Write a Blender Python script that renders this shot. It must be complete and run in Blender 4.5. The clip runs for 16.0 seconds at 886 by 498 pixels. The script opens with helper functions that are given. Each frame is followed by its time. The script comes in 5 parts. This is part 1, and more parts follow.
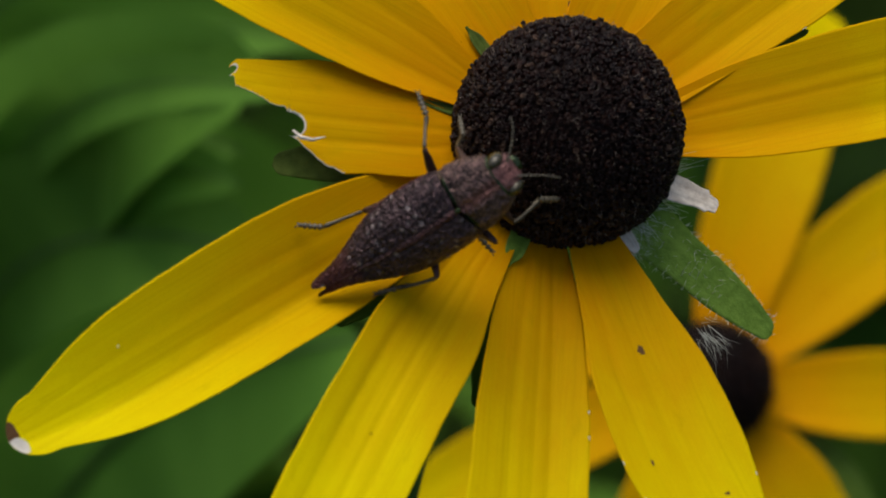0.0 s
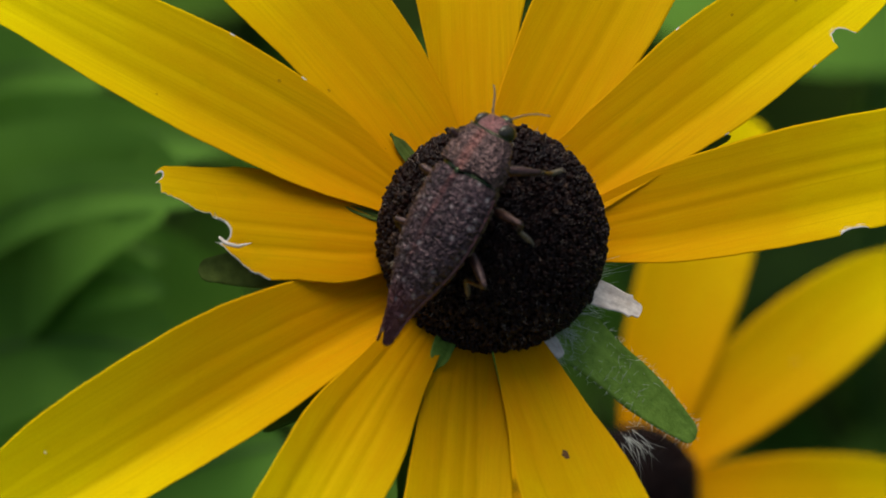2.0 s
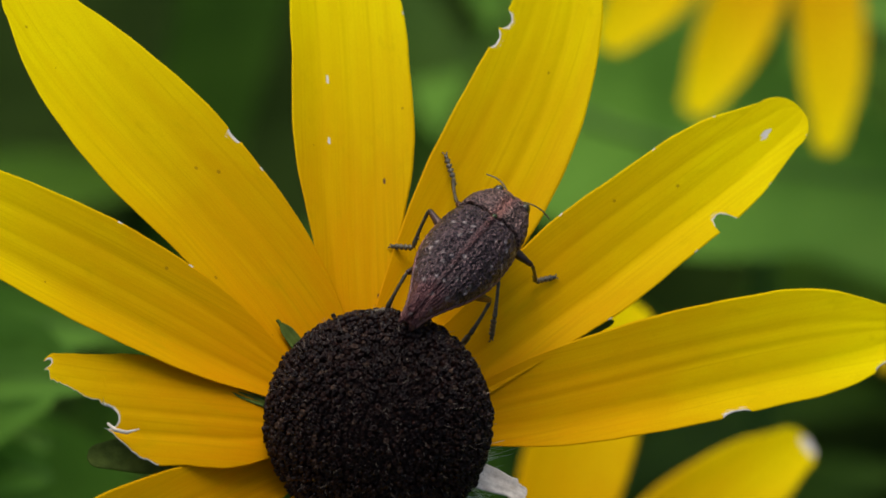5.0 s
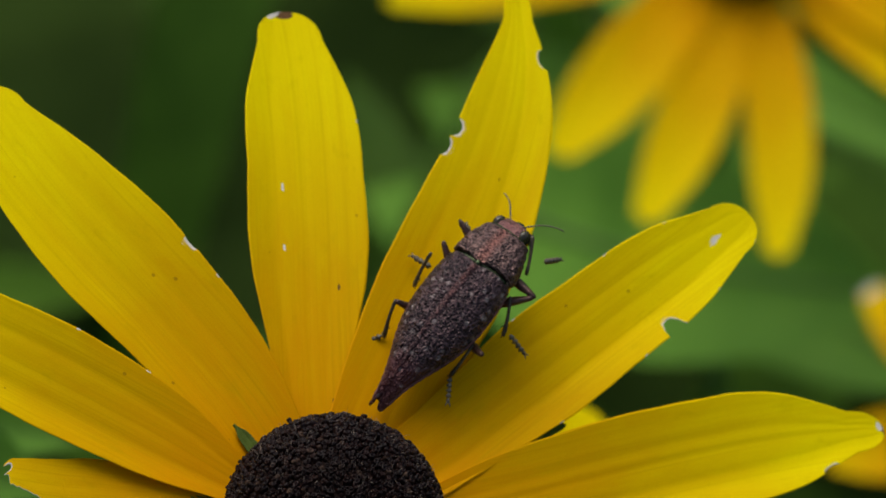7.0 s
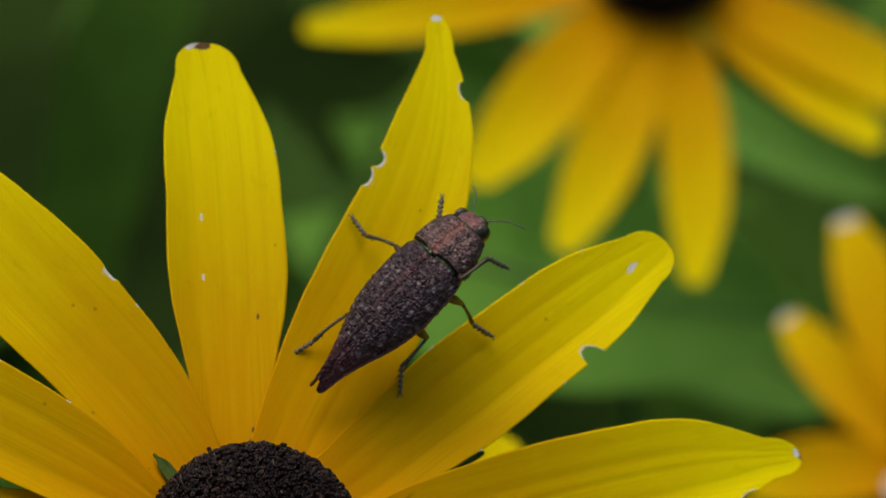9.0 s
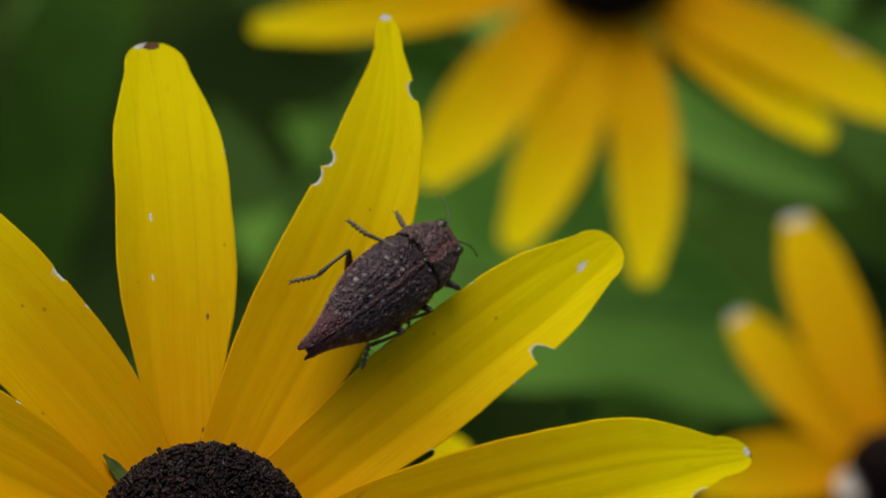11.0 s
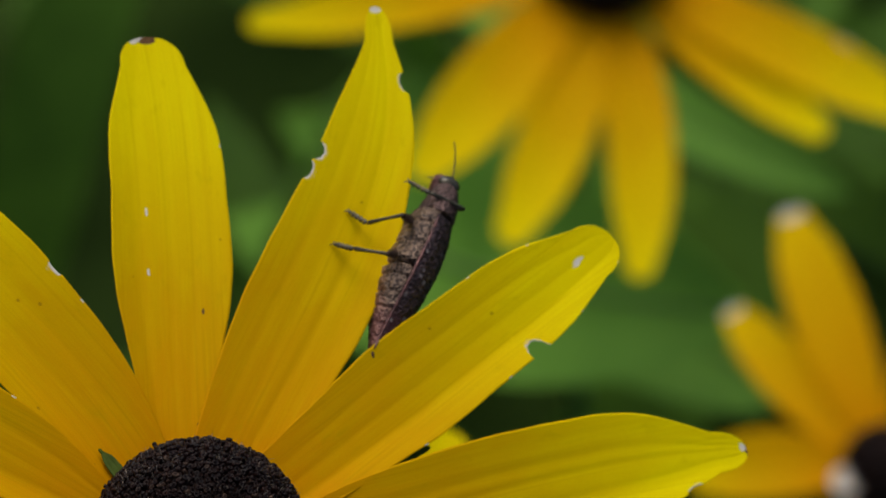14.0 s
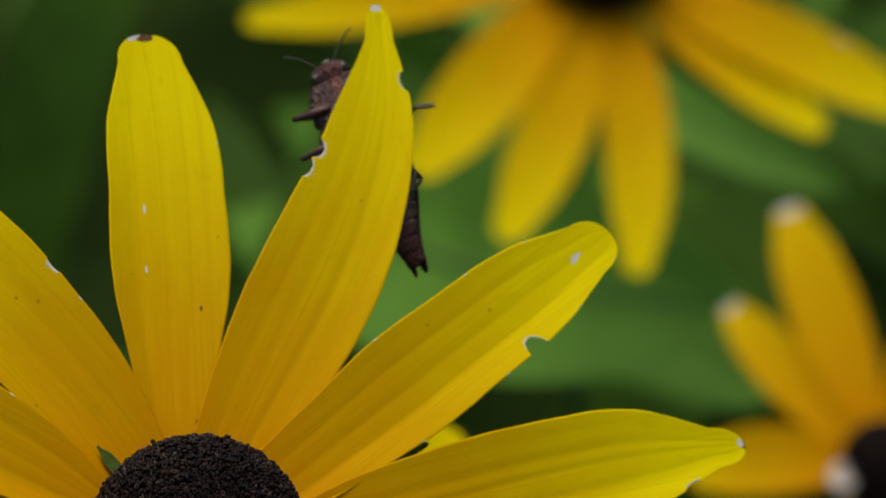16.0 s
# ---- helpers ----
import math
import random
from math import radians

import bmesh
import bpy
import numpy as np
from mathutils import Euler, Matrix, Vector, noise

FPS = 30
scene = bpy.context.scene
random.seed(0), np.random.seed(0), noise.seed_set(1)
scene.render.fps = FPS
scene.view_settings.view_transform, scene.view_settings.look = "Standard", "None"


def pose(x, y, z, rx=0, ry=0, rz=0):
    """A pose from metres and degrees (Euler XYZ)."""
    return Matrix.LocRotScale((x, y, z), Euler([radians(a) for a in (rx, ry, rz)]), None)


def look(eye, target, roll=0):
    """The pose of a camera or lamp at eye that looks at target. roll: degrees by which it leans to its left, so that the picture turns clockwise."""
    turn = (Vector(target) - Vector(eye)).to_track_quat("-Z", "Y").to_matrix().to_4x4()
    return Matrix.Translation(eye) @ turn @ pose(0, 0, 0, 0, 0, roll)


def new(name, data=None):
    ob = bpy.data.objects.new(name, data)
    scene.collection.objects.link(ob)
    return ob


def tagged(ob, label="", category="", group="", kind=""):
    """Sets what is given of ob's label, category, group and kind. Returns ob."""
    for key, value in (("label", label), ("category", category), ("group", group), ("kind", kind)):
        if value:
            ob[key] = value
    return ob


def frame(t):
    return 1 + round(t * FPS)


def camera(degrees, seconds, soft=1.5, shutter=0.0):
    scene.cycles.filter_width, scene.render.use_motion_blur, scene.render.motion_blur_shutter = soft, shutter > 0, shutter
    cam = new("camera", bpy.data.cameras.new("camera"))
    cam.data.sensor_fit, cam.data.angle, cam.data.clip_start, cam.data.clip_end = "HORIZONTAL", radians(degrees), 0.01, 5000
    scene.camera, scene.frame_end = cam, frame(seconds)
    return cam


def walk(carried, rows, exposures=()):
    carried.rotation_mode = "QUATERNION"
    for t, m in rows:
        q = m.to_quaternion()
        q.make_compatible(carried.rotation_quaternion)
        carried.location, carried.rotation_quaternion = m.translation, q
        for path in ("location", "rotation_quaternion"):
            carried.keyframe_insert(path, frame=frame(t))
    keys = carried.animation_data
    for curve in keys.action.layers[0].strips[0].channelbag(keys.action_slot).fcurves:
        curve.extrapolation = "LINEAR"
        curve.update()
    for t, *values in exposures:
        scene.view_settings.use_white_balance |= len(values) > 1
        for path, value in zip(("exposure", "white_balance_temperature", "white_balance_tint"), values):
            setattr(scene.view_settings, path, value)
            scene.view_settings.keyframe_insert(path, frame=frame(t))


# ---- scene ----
# ---------------------------------------------------------------- camera
cam = camera(7.178, 16.0, soft=1.7)
cam.data.dof.use_dof = True
cam.data.dof.focus_distance = 0.506
cam.data.dof.aperture_fstop = 66.0

walk(cam, [
    (0.0, look((0.00211, -0.34521, 0.90340), (-0.00868, -0.00580, 0.54420), -0.94)),
    (0.5, look((0.00215, -0.34609, 0.90436), (-0.00725, -0.00426, 0.54574), -0.85)),
    (1.0, look((0.00218, -0.34672, 0.90505), (-0.00596, -0.00282, 0.54718), -0.72)),
    (1.5, look((0.00219, -0.34682, 0.90516), (-0.00408, -0.00164, 0.54836), -0.56)),
    (2.0, look((0.00220, -0.34704, 0.90540), (-0.00345, -0.00054, 0.54946), -0.49)),
    (2.5, look((0.00221, -0.34753, 0.90592), (-0.00351, 0.00059, 0.55059), -0.42)),
    (3.0, look((0.00222, -0.34829, 0.90671), (-0.00310, 0.00297, 0.55297), -0.32)),
    (3.5, look((0.00224, -0.34934, 0.90777), (0.00224, 0.00421, 0.55421), 0.00)),
    (4.0, look((0.00224, -0.34937, 0.90780), (0.00314, 0.00502, 0.55502), 0.05)),
    (4.5, look((0.00224, -0.34974, 0.90816), (0.00334, 0.00670, 0.55670), 0.05)),
    (5.0, look((0.00223, -0.35059, 0.90899), (0.00463, 0.00874, 0.55874), 0.16)),
    (5.2, look((0.00222, -0.35086, 0.90925), (0.00638, 0.00935, 0.55935), 0.23)),
    (7.3, look((0.00211, -0.35682, 0.91483), (0.00850, 0.01453, 0.56453), 0.40)),
    (7.5, look((0.00209, -0.35730, 0.91527), (0.00917, 0.01474, 0.56474), 0.49)),
    (8.0, look((0.00204, -0.35757, 0.91551), (0.01112, 0.01512, 0.56512), 0.54)),
    (8.5, look((0.00203, -0.35760, 0.91553), (0.01146, 0.01534, 0.56534), 0.57)),
    (9.0, look((0.00198, -0.35754, 0.91546), (0.01391, 0.01553, 0.56553), 0.70)),
    (9.5, look((0.00194, -0.35764, 0.91555), (0.01552, 0.01567, 0.56567), 0.74)),
    (12.0, look((0.00191, -0.35695, 0.91492), (0.01805, 0.01521, 0.56521), 1.00)),
    (12.5, look((0.00190, -0.35710, 0.91507), (0.01809, 0.01512, 0.56512), 1.00)),
    (13.0, look((0.00190, -0.35721, 0.91516), (0.01798, 0.01520, 0.56520), 0.94)),
    (13.5, look((0.00190, -0.35721, 0.91516), (0.01793, 0.01526, 0.56526), 0.99)),
    (14.0, look((0.00191, -0.35700, 0.91496), (0.01785, 0.01521, 0.56521), 1.02)),
    (14.5, look((0.00190, -0.35724, 0.91519), (0.01798, 0.01510, 0.56510), 1.03)),
    (15.0, look((0.00189, -0.35739, 0.91534), (0.01787, 0.01519, 0.56519), 1.08)),
    (15.5, look((0.00190, -0.35725, 0.91520), (0.01798, 0.01512, 0.56512), 1.02)),
    (16.0, look((0.00190, -0.35727, 0.91523), (0.01801, 0.01504, 0.56504), 0.92)),
], exposures=[(0.0, 0.08), (2.0, 0.16), (3.5, 0.32), (5.2, 0.24), (8.0, 0.03), (16.0, -0.08)])

# ---------------------------------------------------------------- light: bright overcast
world = bpy.data.worlds.new("overcast_sky")
scene.world = world
world.use_nodes = True
wn = world.node_tree.nodes
sky = wn.new("ShaderNodeTexSky")
sky.sky_type = "NISHITA"
sky.sun_disc = False
sky.sun_elevation = radians(66)
sky.sun_rotation = radians(-22)
sky.air_density, sky.dust_density, sky.ozone_density = 1.0, 4.0, 1.0
wn["Background"].inputs["Strength"].default_value = 0.13
world.node_tree.links.new(sky.outputs["Color"], wn["Background"].inputs["Color"])

sun_data = bpy.data.lights.new("sun", "SUN")
sun_data.energy, sun_data.angle, sun_data.color = 1.95, radians(50), (1.0, 0.96, 0.9)
sun = new("sun", sun_data)
sun.matrix_world = look((-0.15, 0.37, 1.45), (0, 0, 0.55))


# ---------------------------------------------------------------- node helpers
class Mat:
    def __init__(self, name):
        self.m = bpy.data.materials.new(name)
        self.m.use_nodes = True
        self.t = self.m.node_tree
        self.b = self.t.nodes["Principled BSDF"]
        self.out = self.t.nodes["Material Output"]

    def n(self, kind, **props):
        nd = self.t.nodes.new("ShaderNode" + kind)
        for k, v in props.items():
            if k in nd.inputs:
                nd.inputs[k].default_value = v
        return nd

    def link(self, a, b):
        self.t.links.new(a, b)

    def coords(self, output="Object", scale=(1, 1, 1)):
        tc = self.n("TexCoord")
        mp = self.n("Mapping")
        mp.inputs["Scale"].default_value = scale
        self.link(tc.outputs[output], mp.inputs["Vector"])
        return mp.outputs["Vector"]

    def noise(self, vec, scale, detail=4.0, rough=0.55):
        nd = self.n("TexNoise", Scale=scale, Detail=detail, Roughness=rough)
        self.link(vec, nd.inputs["Vector"])
        return nd.outputs["Fac"]

    def ramp(self, fac, stops):
        nd = self.n("ValToRGB")
        el = nd.color_ramp.elements
        while len(el) < len(stops):
            el.new(0.5)
        for e, (p, c) in zip(el, stops):
            e.position, e.color = p, (*c, 1) if len(c) == 3 else c
        self.link(fac, nd.inputs["Fac"])
        return nd.outputs["Color"]

    def mix(self, fac, a, b, mode="MIX"):
        nd = self.t.nodes.new("ShaderNodeMix")
        nd.data_type, nd.blend_type = "RGBA", mode
        for val, i in ((fac, 0), (a, 6), (b, 7)):
            if hasattr(val, "is_linked"):
                self.link(val, nd.inputs[i])
            else:
                nd.inputs[i].default_value = val if i == 0 else (*val, 1)
        return nd.outputs[2]

    def math(self, op, a, b=0.0):
        nd = self.t.nodes.new("ShaderNodeMath")
        nd.operation = op
        for val, i in ((a, 0), (b, 1)):
            if hasattr(val, "is_linked"):
                self.link(val, nd.inputs[i])
            else:
                nd.inputs[i].default_value = val
        return nd.outputs[0]

    def bump(self, height, dist, strength=1.0):
        nd = self.n("Bump", Strength=strength, Distance=dist)
        self.link(height, nd.inputs["Height"])
        self.link(nd.outputs["Normal"], self.b.inputs["Normal"])
        return nd.outputs["Normal"]

    def set(self, **kw):
        for k, v in kw.items():
            k = k.replace("_", " ")
            if hasattr(v, "is_linked"):
                self.link(v, self.b.inputs[k])
            else:
                self.b.inputs[k].default_value = v
        return self

    def translucent(self, color, amount):
        tr = self.t.nodes.new("ShaderNodeBsdfTranslucent")
        mx = self.t.nodes.new("ShaderNodeMixShader")
        mx.inputs[0].default_value = amount
        self.link(color, tr.inputs["Color"])
        self.link(self.b.outputs[0], mx.inputs[1])
        self.link(tr.outputs[0], mx.inputs[2])
        self.link(mx.outputs[0], self.out.inputs["Surface"])


# ---------------------------------------------------------------- materials
def petal_material(name, base, mid, tip):
    m = Mat(name)
    tc = m.n("TexCoord")
    sep = m.n("SeparateXYZ")
    m.link(tc.outputs["UV"], sep.inputs["Vector"])
    info = m.n("ObjectInfo")
    # offset the pattern from petal to petal
    off = m.n("CombineXYZ")
    m.link(m.math("MULTIPLY", info.outputs["Random"], 37.0), off.inputs["X"])
    m.link(m.math("MULTIPLY", info.outputs["Random"], 11.0), off.inputs["Y"])
    add = m.t.nodes.new("ShaderNodeVectorMath")
    m.link(tc.outputs["UV"], add.inputs[0])
    m.link(off.outputs[0], add.inputs[1])

    def stretched(sx, sy):
        mp = m.n("Mapping")
        mp.inputs["Scale"].default_value = (sx, sy, 1)
        m.link(add.outputs[0], mp.inputs["Vector"])
        return mp.outputs["Vector"]

    veins = m.noise(stretched(8, 0.35), 1.0, 2.0, 0.5)
    lines = m.noise(stretched(17, 0.22), 1.0, 1.0, 0.4)
    fine = m.noise(stretched(70, 9), 1.0, 3.0, 0.6)
    blotch = m.noise(stretched(4, 5), 1.0, 4.0, 0.6)
    grad = m.math("ADD", sep.outputs["Y"], m.math("MULTIPLY", m.math("SUBTRACT", blotch, 0.5), 0.35))
    col = m.ramp(grad, [(0.05, base), (0.40, mid), (0.84, tip)])
    col = m.mix(m.math("MULTIPLY", m.ramp(veins, [(0.42, (0, 0, 0)), (0.7, (1, 1, 1))]), 0.13), col, (0.53, 0.275, 0.0))
    col = m.mix(m.math("MULTIPLY", m.ramp(fine, [(0.45, (0, 0, 0)), (0.75, (1, 1, 1))]), 0.17), col, (0.80, 0.58, 0.0))
    # thin darker veins along the blade, broken up here and there
    thin = m.ramp(m.math("ABSOLUTE", m.math("SUBTRACT", lines, 0.52)), [(0.0, (1, 1, 1)), (0.035, (0, 0, 0))])
    col = m.mix(m.math("MULTIPLY", m.math("MULTIPLY", thin, m.ramp(blotch, [(0.35, (0.15, 0.15, 0.15)), (0.6, (1, 1, 1))])), 0.22), col, (0.36, 0.19, 0.0))
    # dull olive bruises
    bruise = m.noise(stretched(5, 8), 1.0, 3.0, 0.7)
    col = m.mix(m.math("MULTIPLY", m.ramp(bruise, [(0.60, (0, 0, 0)), (0.78, (1, 1, 1))]), 0.30), col, (0.40, 0.29, 0.0))
    cells = m.noise(stretched(90, 360), 1.0, 3.0, 0.7)
    col = m.mix(m.math("MULTIPLY", m.ramp(cells, [(0.35, (1, 1, 1)), (0.6, (0, 0, 0))]), 0.20), col, (0.40, 0.22, 0.0))
    # specks and small brown marks
    specks = m.n("TexVoronoi", Scale=1.0)
    m.link(stretched(9, 30), specks.inputs["Vector"])
    keep = m.math("GREATER_THAN", specks.outputs["Color"], 0.87)
    dot = m.math("LESS_THAN", specks.outputs["Distance"], 0.13)
    col = m.mix(m.math("MULTIPLY", m.math("MULTIPLY", dot, keep), 0.55), col, (0.22, 0.10, 0.01))
    pale = m.n("TexVoronoi", Scale=1.0)
    m.link(stretched(13, 46), pale.inputs["Vector"])
    keep = m.math("GREATER_THAN", pale.outputs["Color"], 0.955)
    dot = m.math("LESS_THAN", pale.outputs["Distance"], 0.11)
    col = m.mix(m.math("MULTIPLY", m.math("MULTIPLY", dot, keep), 0.8), col, (0.80, 0.74, 0.50))
    # dried tissue at chewed edges (white) and withered tips (brown)
    grain = m.noise(stretched(26, 40), 1.0, 6.0, 0.75)
    for layer, c1, c2 in (("brown", (0.05, 0.022, 0.008), (0.20, 0.11, 0.05)), ("dry", (0.42, 0.37, 0.29), (0.86, 0.83, 0.75))):
        at = m.n("Attribute")
        at.attribute_name = layer
        amount = m.math("ADD", at.outputs["Fac"], m.math("MULTIPLY", m.math("SUBTRACT", grain, 0.5), 0.9))
        col = m.mix(m.ramp(amount, [(0.42, (0, 0, 0)), (0.6, (1, 1, 1))]), col, m.mix(grain, c1, c2))
    m.set(Base_Color=col, Roughness=0.6)
    m.b.inputs["Specular IOR Level"].default_value = 0.02
    h = m.math("ADD", m.math("MULTIPLY", veins, 1.0), m.math("MULTIPLY", fine, 0.12))
    m.bump(h, 0.00008, 0.08)
    m.translucent(col, 0.25)
    return m.m


petal_mat = petal_material("yellow_petal", (0.66, 0.272, 0.0), (0.645, 0.376, 0.0), (0.80, 0.67, 0.0))


def green_material(name, dark, light, rough=0.55, scale=900.0, trans=0.2):
    m = Mat(name)
    v = m.coords("Object")
    info = m.n("ObjectInfo")
    geo = m.n("NewGeometry")
    col = m.ramp(m.noise(v, scale), [(0.3, dark), (0.7, light)])
    var = m.math("ADD", m.math("MULTIPLY", geo.outputs["Random Per Island"], 0.75), m.math("MULTIPLY", info.outputs["Random"], 0.25))
    hsv = m.n("HueSaturation")
    m.link(m.math("ADD", m.math("MULTIPLY", var, 1.1), 0.45), hsv.inputs["Value"])
    m.link(col, hsv.inputs["Color"])
    m.set(Base_Color=hsv.outputs["Color"], Roughness=rough)
    m.b.inputs["Specular IOR Level"].default_value = 0.08
    m.bump(m.noise(v, scale * 3), 0.0002, 0.5)
    m.translucent(hsv.outputs["Color"], trans)
    return m.m


bract_mat = green_material("hairy_bract_green", (0.090, 0.165, 0.019), (0.165, 0.270, 0.040), 0.6, 1200)
# own colour of the narrow tips; painted shade on one covered bract
dull_bract_mat = green_material("dull_bract_green", (0.054, 0.082, 0.013), (0.098, 0.140, 0.024), 0.7, 1200)
stem_mat = green_material("stem_green", (0.05, 0.10, 0.02), (0.08, 0.15, 0.035), 0.6, 600, 0.05)
leaf_mat = green_material("undergrowth_green", (0.036, 0.085, 0.008), (0.068, 0.145, 0.014), 0.6, 60, 0.35)
long_leaf_mat = green_material("long_leaf_green", (0.088, 0.205, 0.024), (0.135, 0.285, 0.036), 0.6, 40, 0.35)


def plain(name, c1, c2, scale, rough, bump=0.0, bscale=1.0, metal=0.0, spec=0.5):
    m = Mat(name)
    v = m.coords("Object")
    f = m.noise(v, scale, 5.0, 0.6)
    m.set(Base_Color=m.ramp(f, [(0.3, c1), (0.7, c2)]), Roughness=rough, Metallic=metal)
    m.b.inputs["Specular IOR Level"].default_value = spec
    if bump:
        m.bump(m.noise(v, scale * bscale, 3.0), bump, 0.8)
    return m.m


dry_mat = plain("dry_papery_bract", (0.44, 0.36, 0.27), (0.74, 0.66, 0.54), 1500, 0.7, 0.0001)
hair_mat = plain("pale_hair", (0.5, 0.52, 0.42), (0.7, 0.7, 0.6), 800, 0.5)
style_mat = plain("pale_brown_style", (0.10, 0.07, 0.05), (0.30, 0.24, 0.18), 900, 0.4)
cone_mat = plain("dark_cone_flesh", (0.010, 0.005, 0.004), (0.020, 0.010, 0.007), 3000, 0.7, spec=0.08)


def floret_material():
    m = Mat("dark_brown_floret")
    geo = m.n("NewGeometry")
    v = m.coords("Object")
    info = m.n("ObjectInfo")
    r = m.math("FRACT", m.math("ADD", geo.outputs["Random Per Island"], info.outputs["Random"]))
    col = m.ramp(r, [(0.0, (0.0045, 0.0016, 0.0012)), (0.7, (0.0100, 0.0036, 0.0025)), (0.94, (0.019, 0.0075, 0.0048)), (1.0, (0.055, 0.032, 0.020))])
    m.set(Base_Color=col, Roughness=0.34)
    m.b.inputs["Specular IOR Level"].default_value = 0.13
    m.bump(m.noise(v, 9000), 0.00004, 0.7)
    return m.m


floret_mat = floret_material()
ground_mat = plain("damp_soil_and_moss", (0.012, 0.024, 0.004), (0.030, 0.056, 0.009), 9, 0.9, 0.01, 4, spec=0.03)


# ---------------------------------------------------------------- mesh helpers
def link_mesh(name, verts, faces, material, parent=None, label="", smooth=True, uvs=None, dry=None, brown=None):
    me = bpy.data.meshes.new(name)
    me.from_pydata([tuple(v) for v in verts], [], faces)
    if uvs is not None:
        lay = me.uv_layers.new(name="UVMap")
        idx = np.empty(len(me.loops), dtype=np.int32)
        me.loops.foreach_get("vertex_index", idx)
        lay.data.foreach_set("uv", np.asarray(uvs, dtype=np.float32)[idx].ravel())
    for layer, values in (("dry", dry), ("brown", brown)):
        if values is not None:
            at = me.attributes.new(layer, "FLOAT", "POINT")
            at.data.foreach_set("value", np.asarray(values, dtype=np.float32))
    if smooth:
        me.polygons.foreach_set("use_smooth", [True] * len(me.polygons))
    me.materials.append(material)
    me.update()
    ob = new(name, me)
    if parent is not None:
        ob.parent = parent
    if label:
        tagged(ob, label)
    return ob


def shell(top, bottom, nu, nv):
    """Faces of a closed sheet from two grids of (nv+1) x (nu+1) points."""
    n = (nu + 1) * (nv + 1)
    f = []
    for j in range(nv):
        for i in range(nu):
            a = j * (nu + 1) + i
            q = (a, a + 1, a + nu + 2, a + nu + 1)
            f.append(q)
            f.append(tuple(n + k for k in reversed(q)))
    edge = [i for i in range(nu + 1)] + [j * (nu + 1) + nu for j in range(1, nv + 1)] + [nv * (nu + 1) + i for i in range(nu - 1, -1, -1)] + [j * (nu + 1) for j in range(nv - 1, 0, -1)]
    for a, b in zip(edge, edge[1:] + edge[:1]):
        f.append((b, a, n + a, n + b))
    return np.vstack([top, bottom]), f


def tube_mesh(points, radii, sides=8, cap=True):
    pts = [Vector(p) for p in points]
    verts, faces = [], []
    ref = Vector((0, 0, 1))
    for i, p in enumerate(pts):
        t = (pts[min(i + 1, len(pts) - 1)] - pts[max(i - 1, 0)]).normalized()
        if abs(t.dot(ref)) > 0.95:
            ref = Vector((1, 0, 0))
        s = t.cross(ref).normalized()
        u = s.cross(t)
        for k in range(sides):
            a = 2 * math.pi * k / sides
            verts.append(p + (s * math.cos(a) + u * math.sin(a)) * radii[i])
    for i in range(len(pts) - 1):
        for k in range(sides):
            a, b = i * sides + k, i * sides + (k + 1) % sides
            faces.append((a, b, b + sides, a + sides))
    if cap:
        faces.append(tuple(range(sides - 1, -1, -1)))
        faces.append(tuple(range((len(pts) - 1) * sides, len(pts) * sides)))
    return verts, faces


def fit_axis(origin, axis):
    """Pose of a flower: its z along axis, its x near the world's x."""
    z = Vector(axis).normalized()
    x = (Vector((1, 0, 0)) - z * z.x).normalized()
    y = z.cross(x)
    m = Matrix((x, y, z)).transposed().to_4x4()
    return Matrix.Translation(origin) @ m


# ---------------------------------------------------------------- flowers
STATIONS = np.array([0.0, 0.2, 0.4, 0.6, 0.8, 0.93])


def half_width(widths, v):
    """Half the width at v along a petal, smoothly through the widths at the stations and rounded off at the tip."""
    wc = np.array(widths)
    x = np.clip(v, 0, 0.93)
    k = np.clip(np.searchsorted(STATIONS, x, side="right") - 1, 0, 4)
    m = np.gradient(wc, STATIONS)
    h = STATIONS[k + 1] - STATIONS[k]
    t = (x - STATIONS[k]) / h
    y = (2 * t ** 3 - 3 * t ** 2 + 1) * wc[k] + (t ** 3 - 2 * t ** 2 + t) * h * m[k] + (-2 * t ** 3 + 3 * t ** 2) * wc[k + 1] + (t ** 3 - t ** 2) * h * m[k + 1]
    q = np.clip((v - 0.93) / 0.07, 0, 1)
    return np.maximum(y, 1e-5) * np.sqrt(np.maximum(1 - q ** 2, 0)) + 0.00003


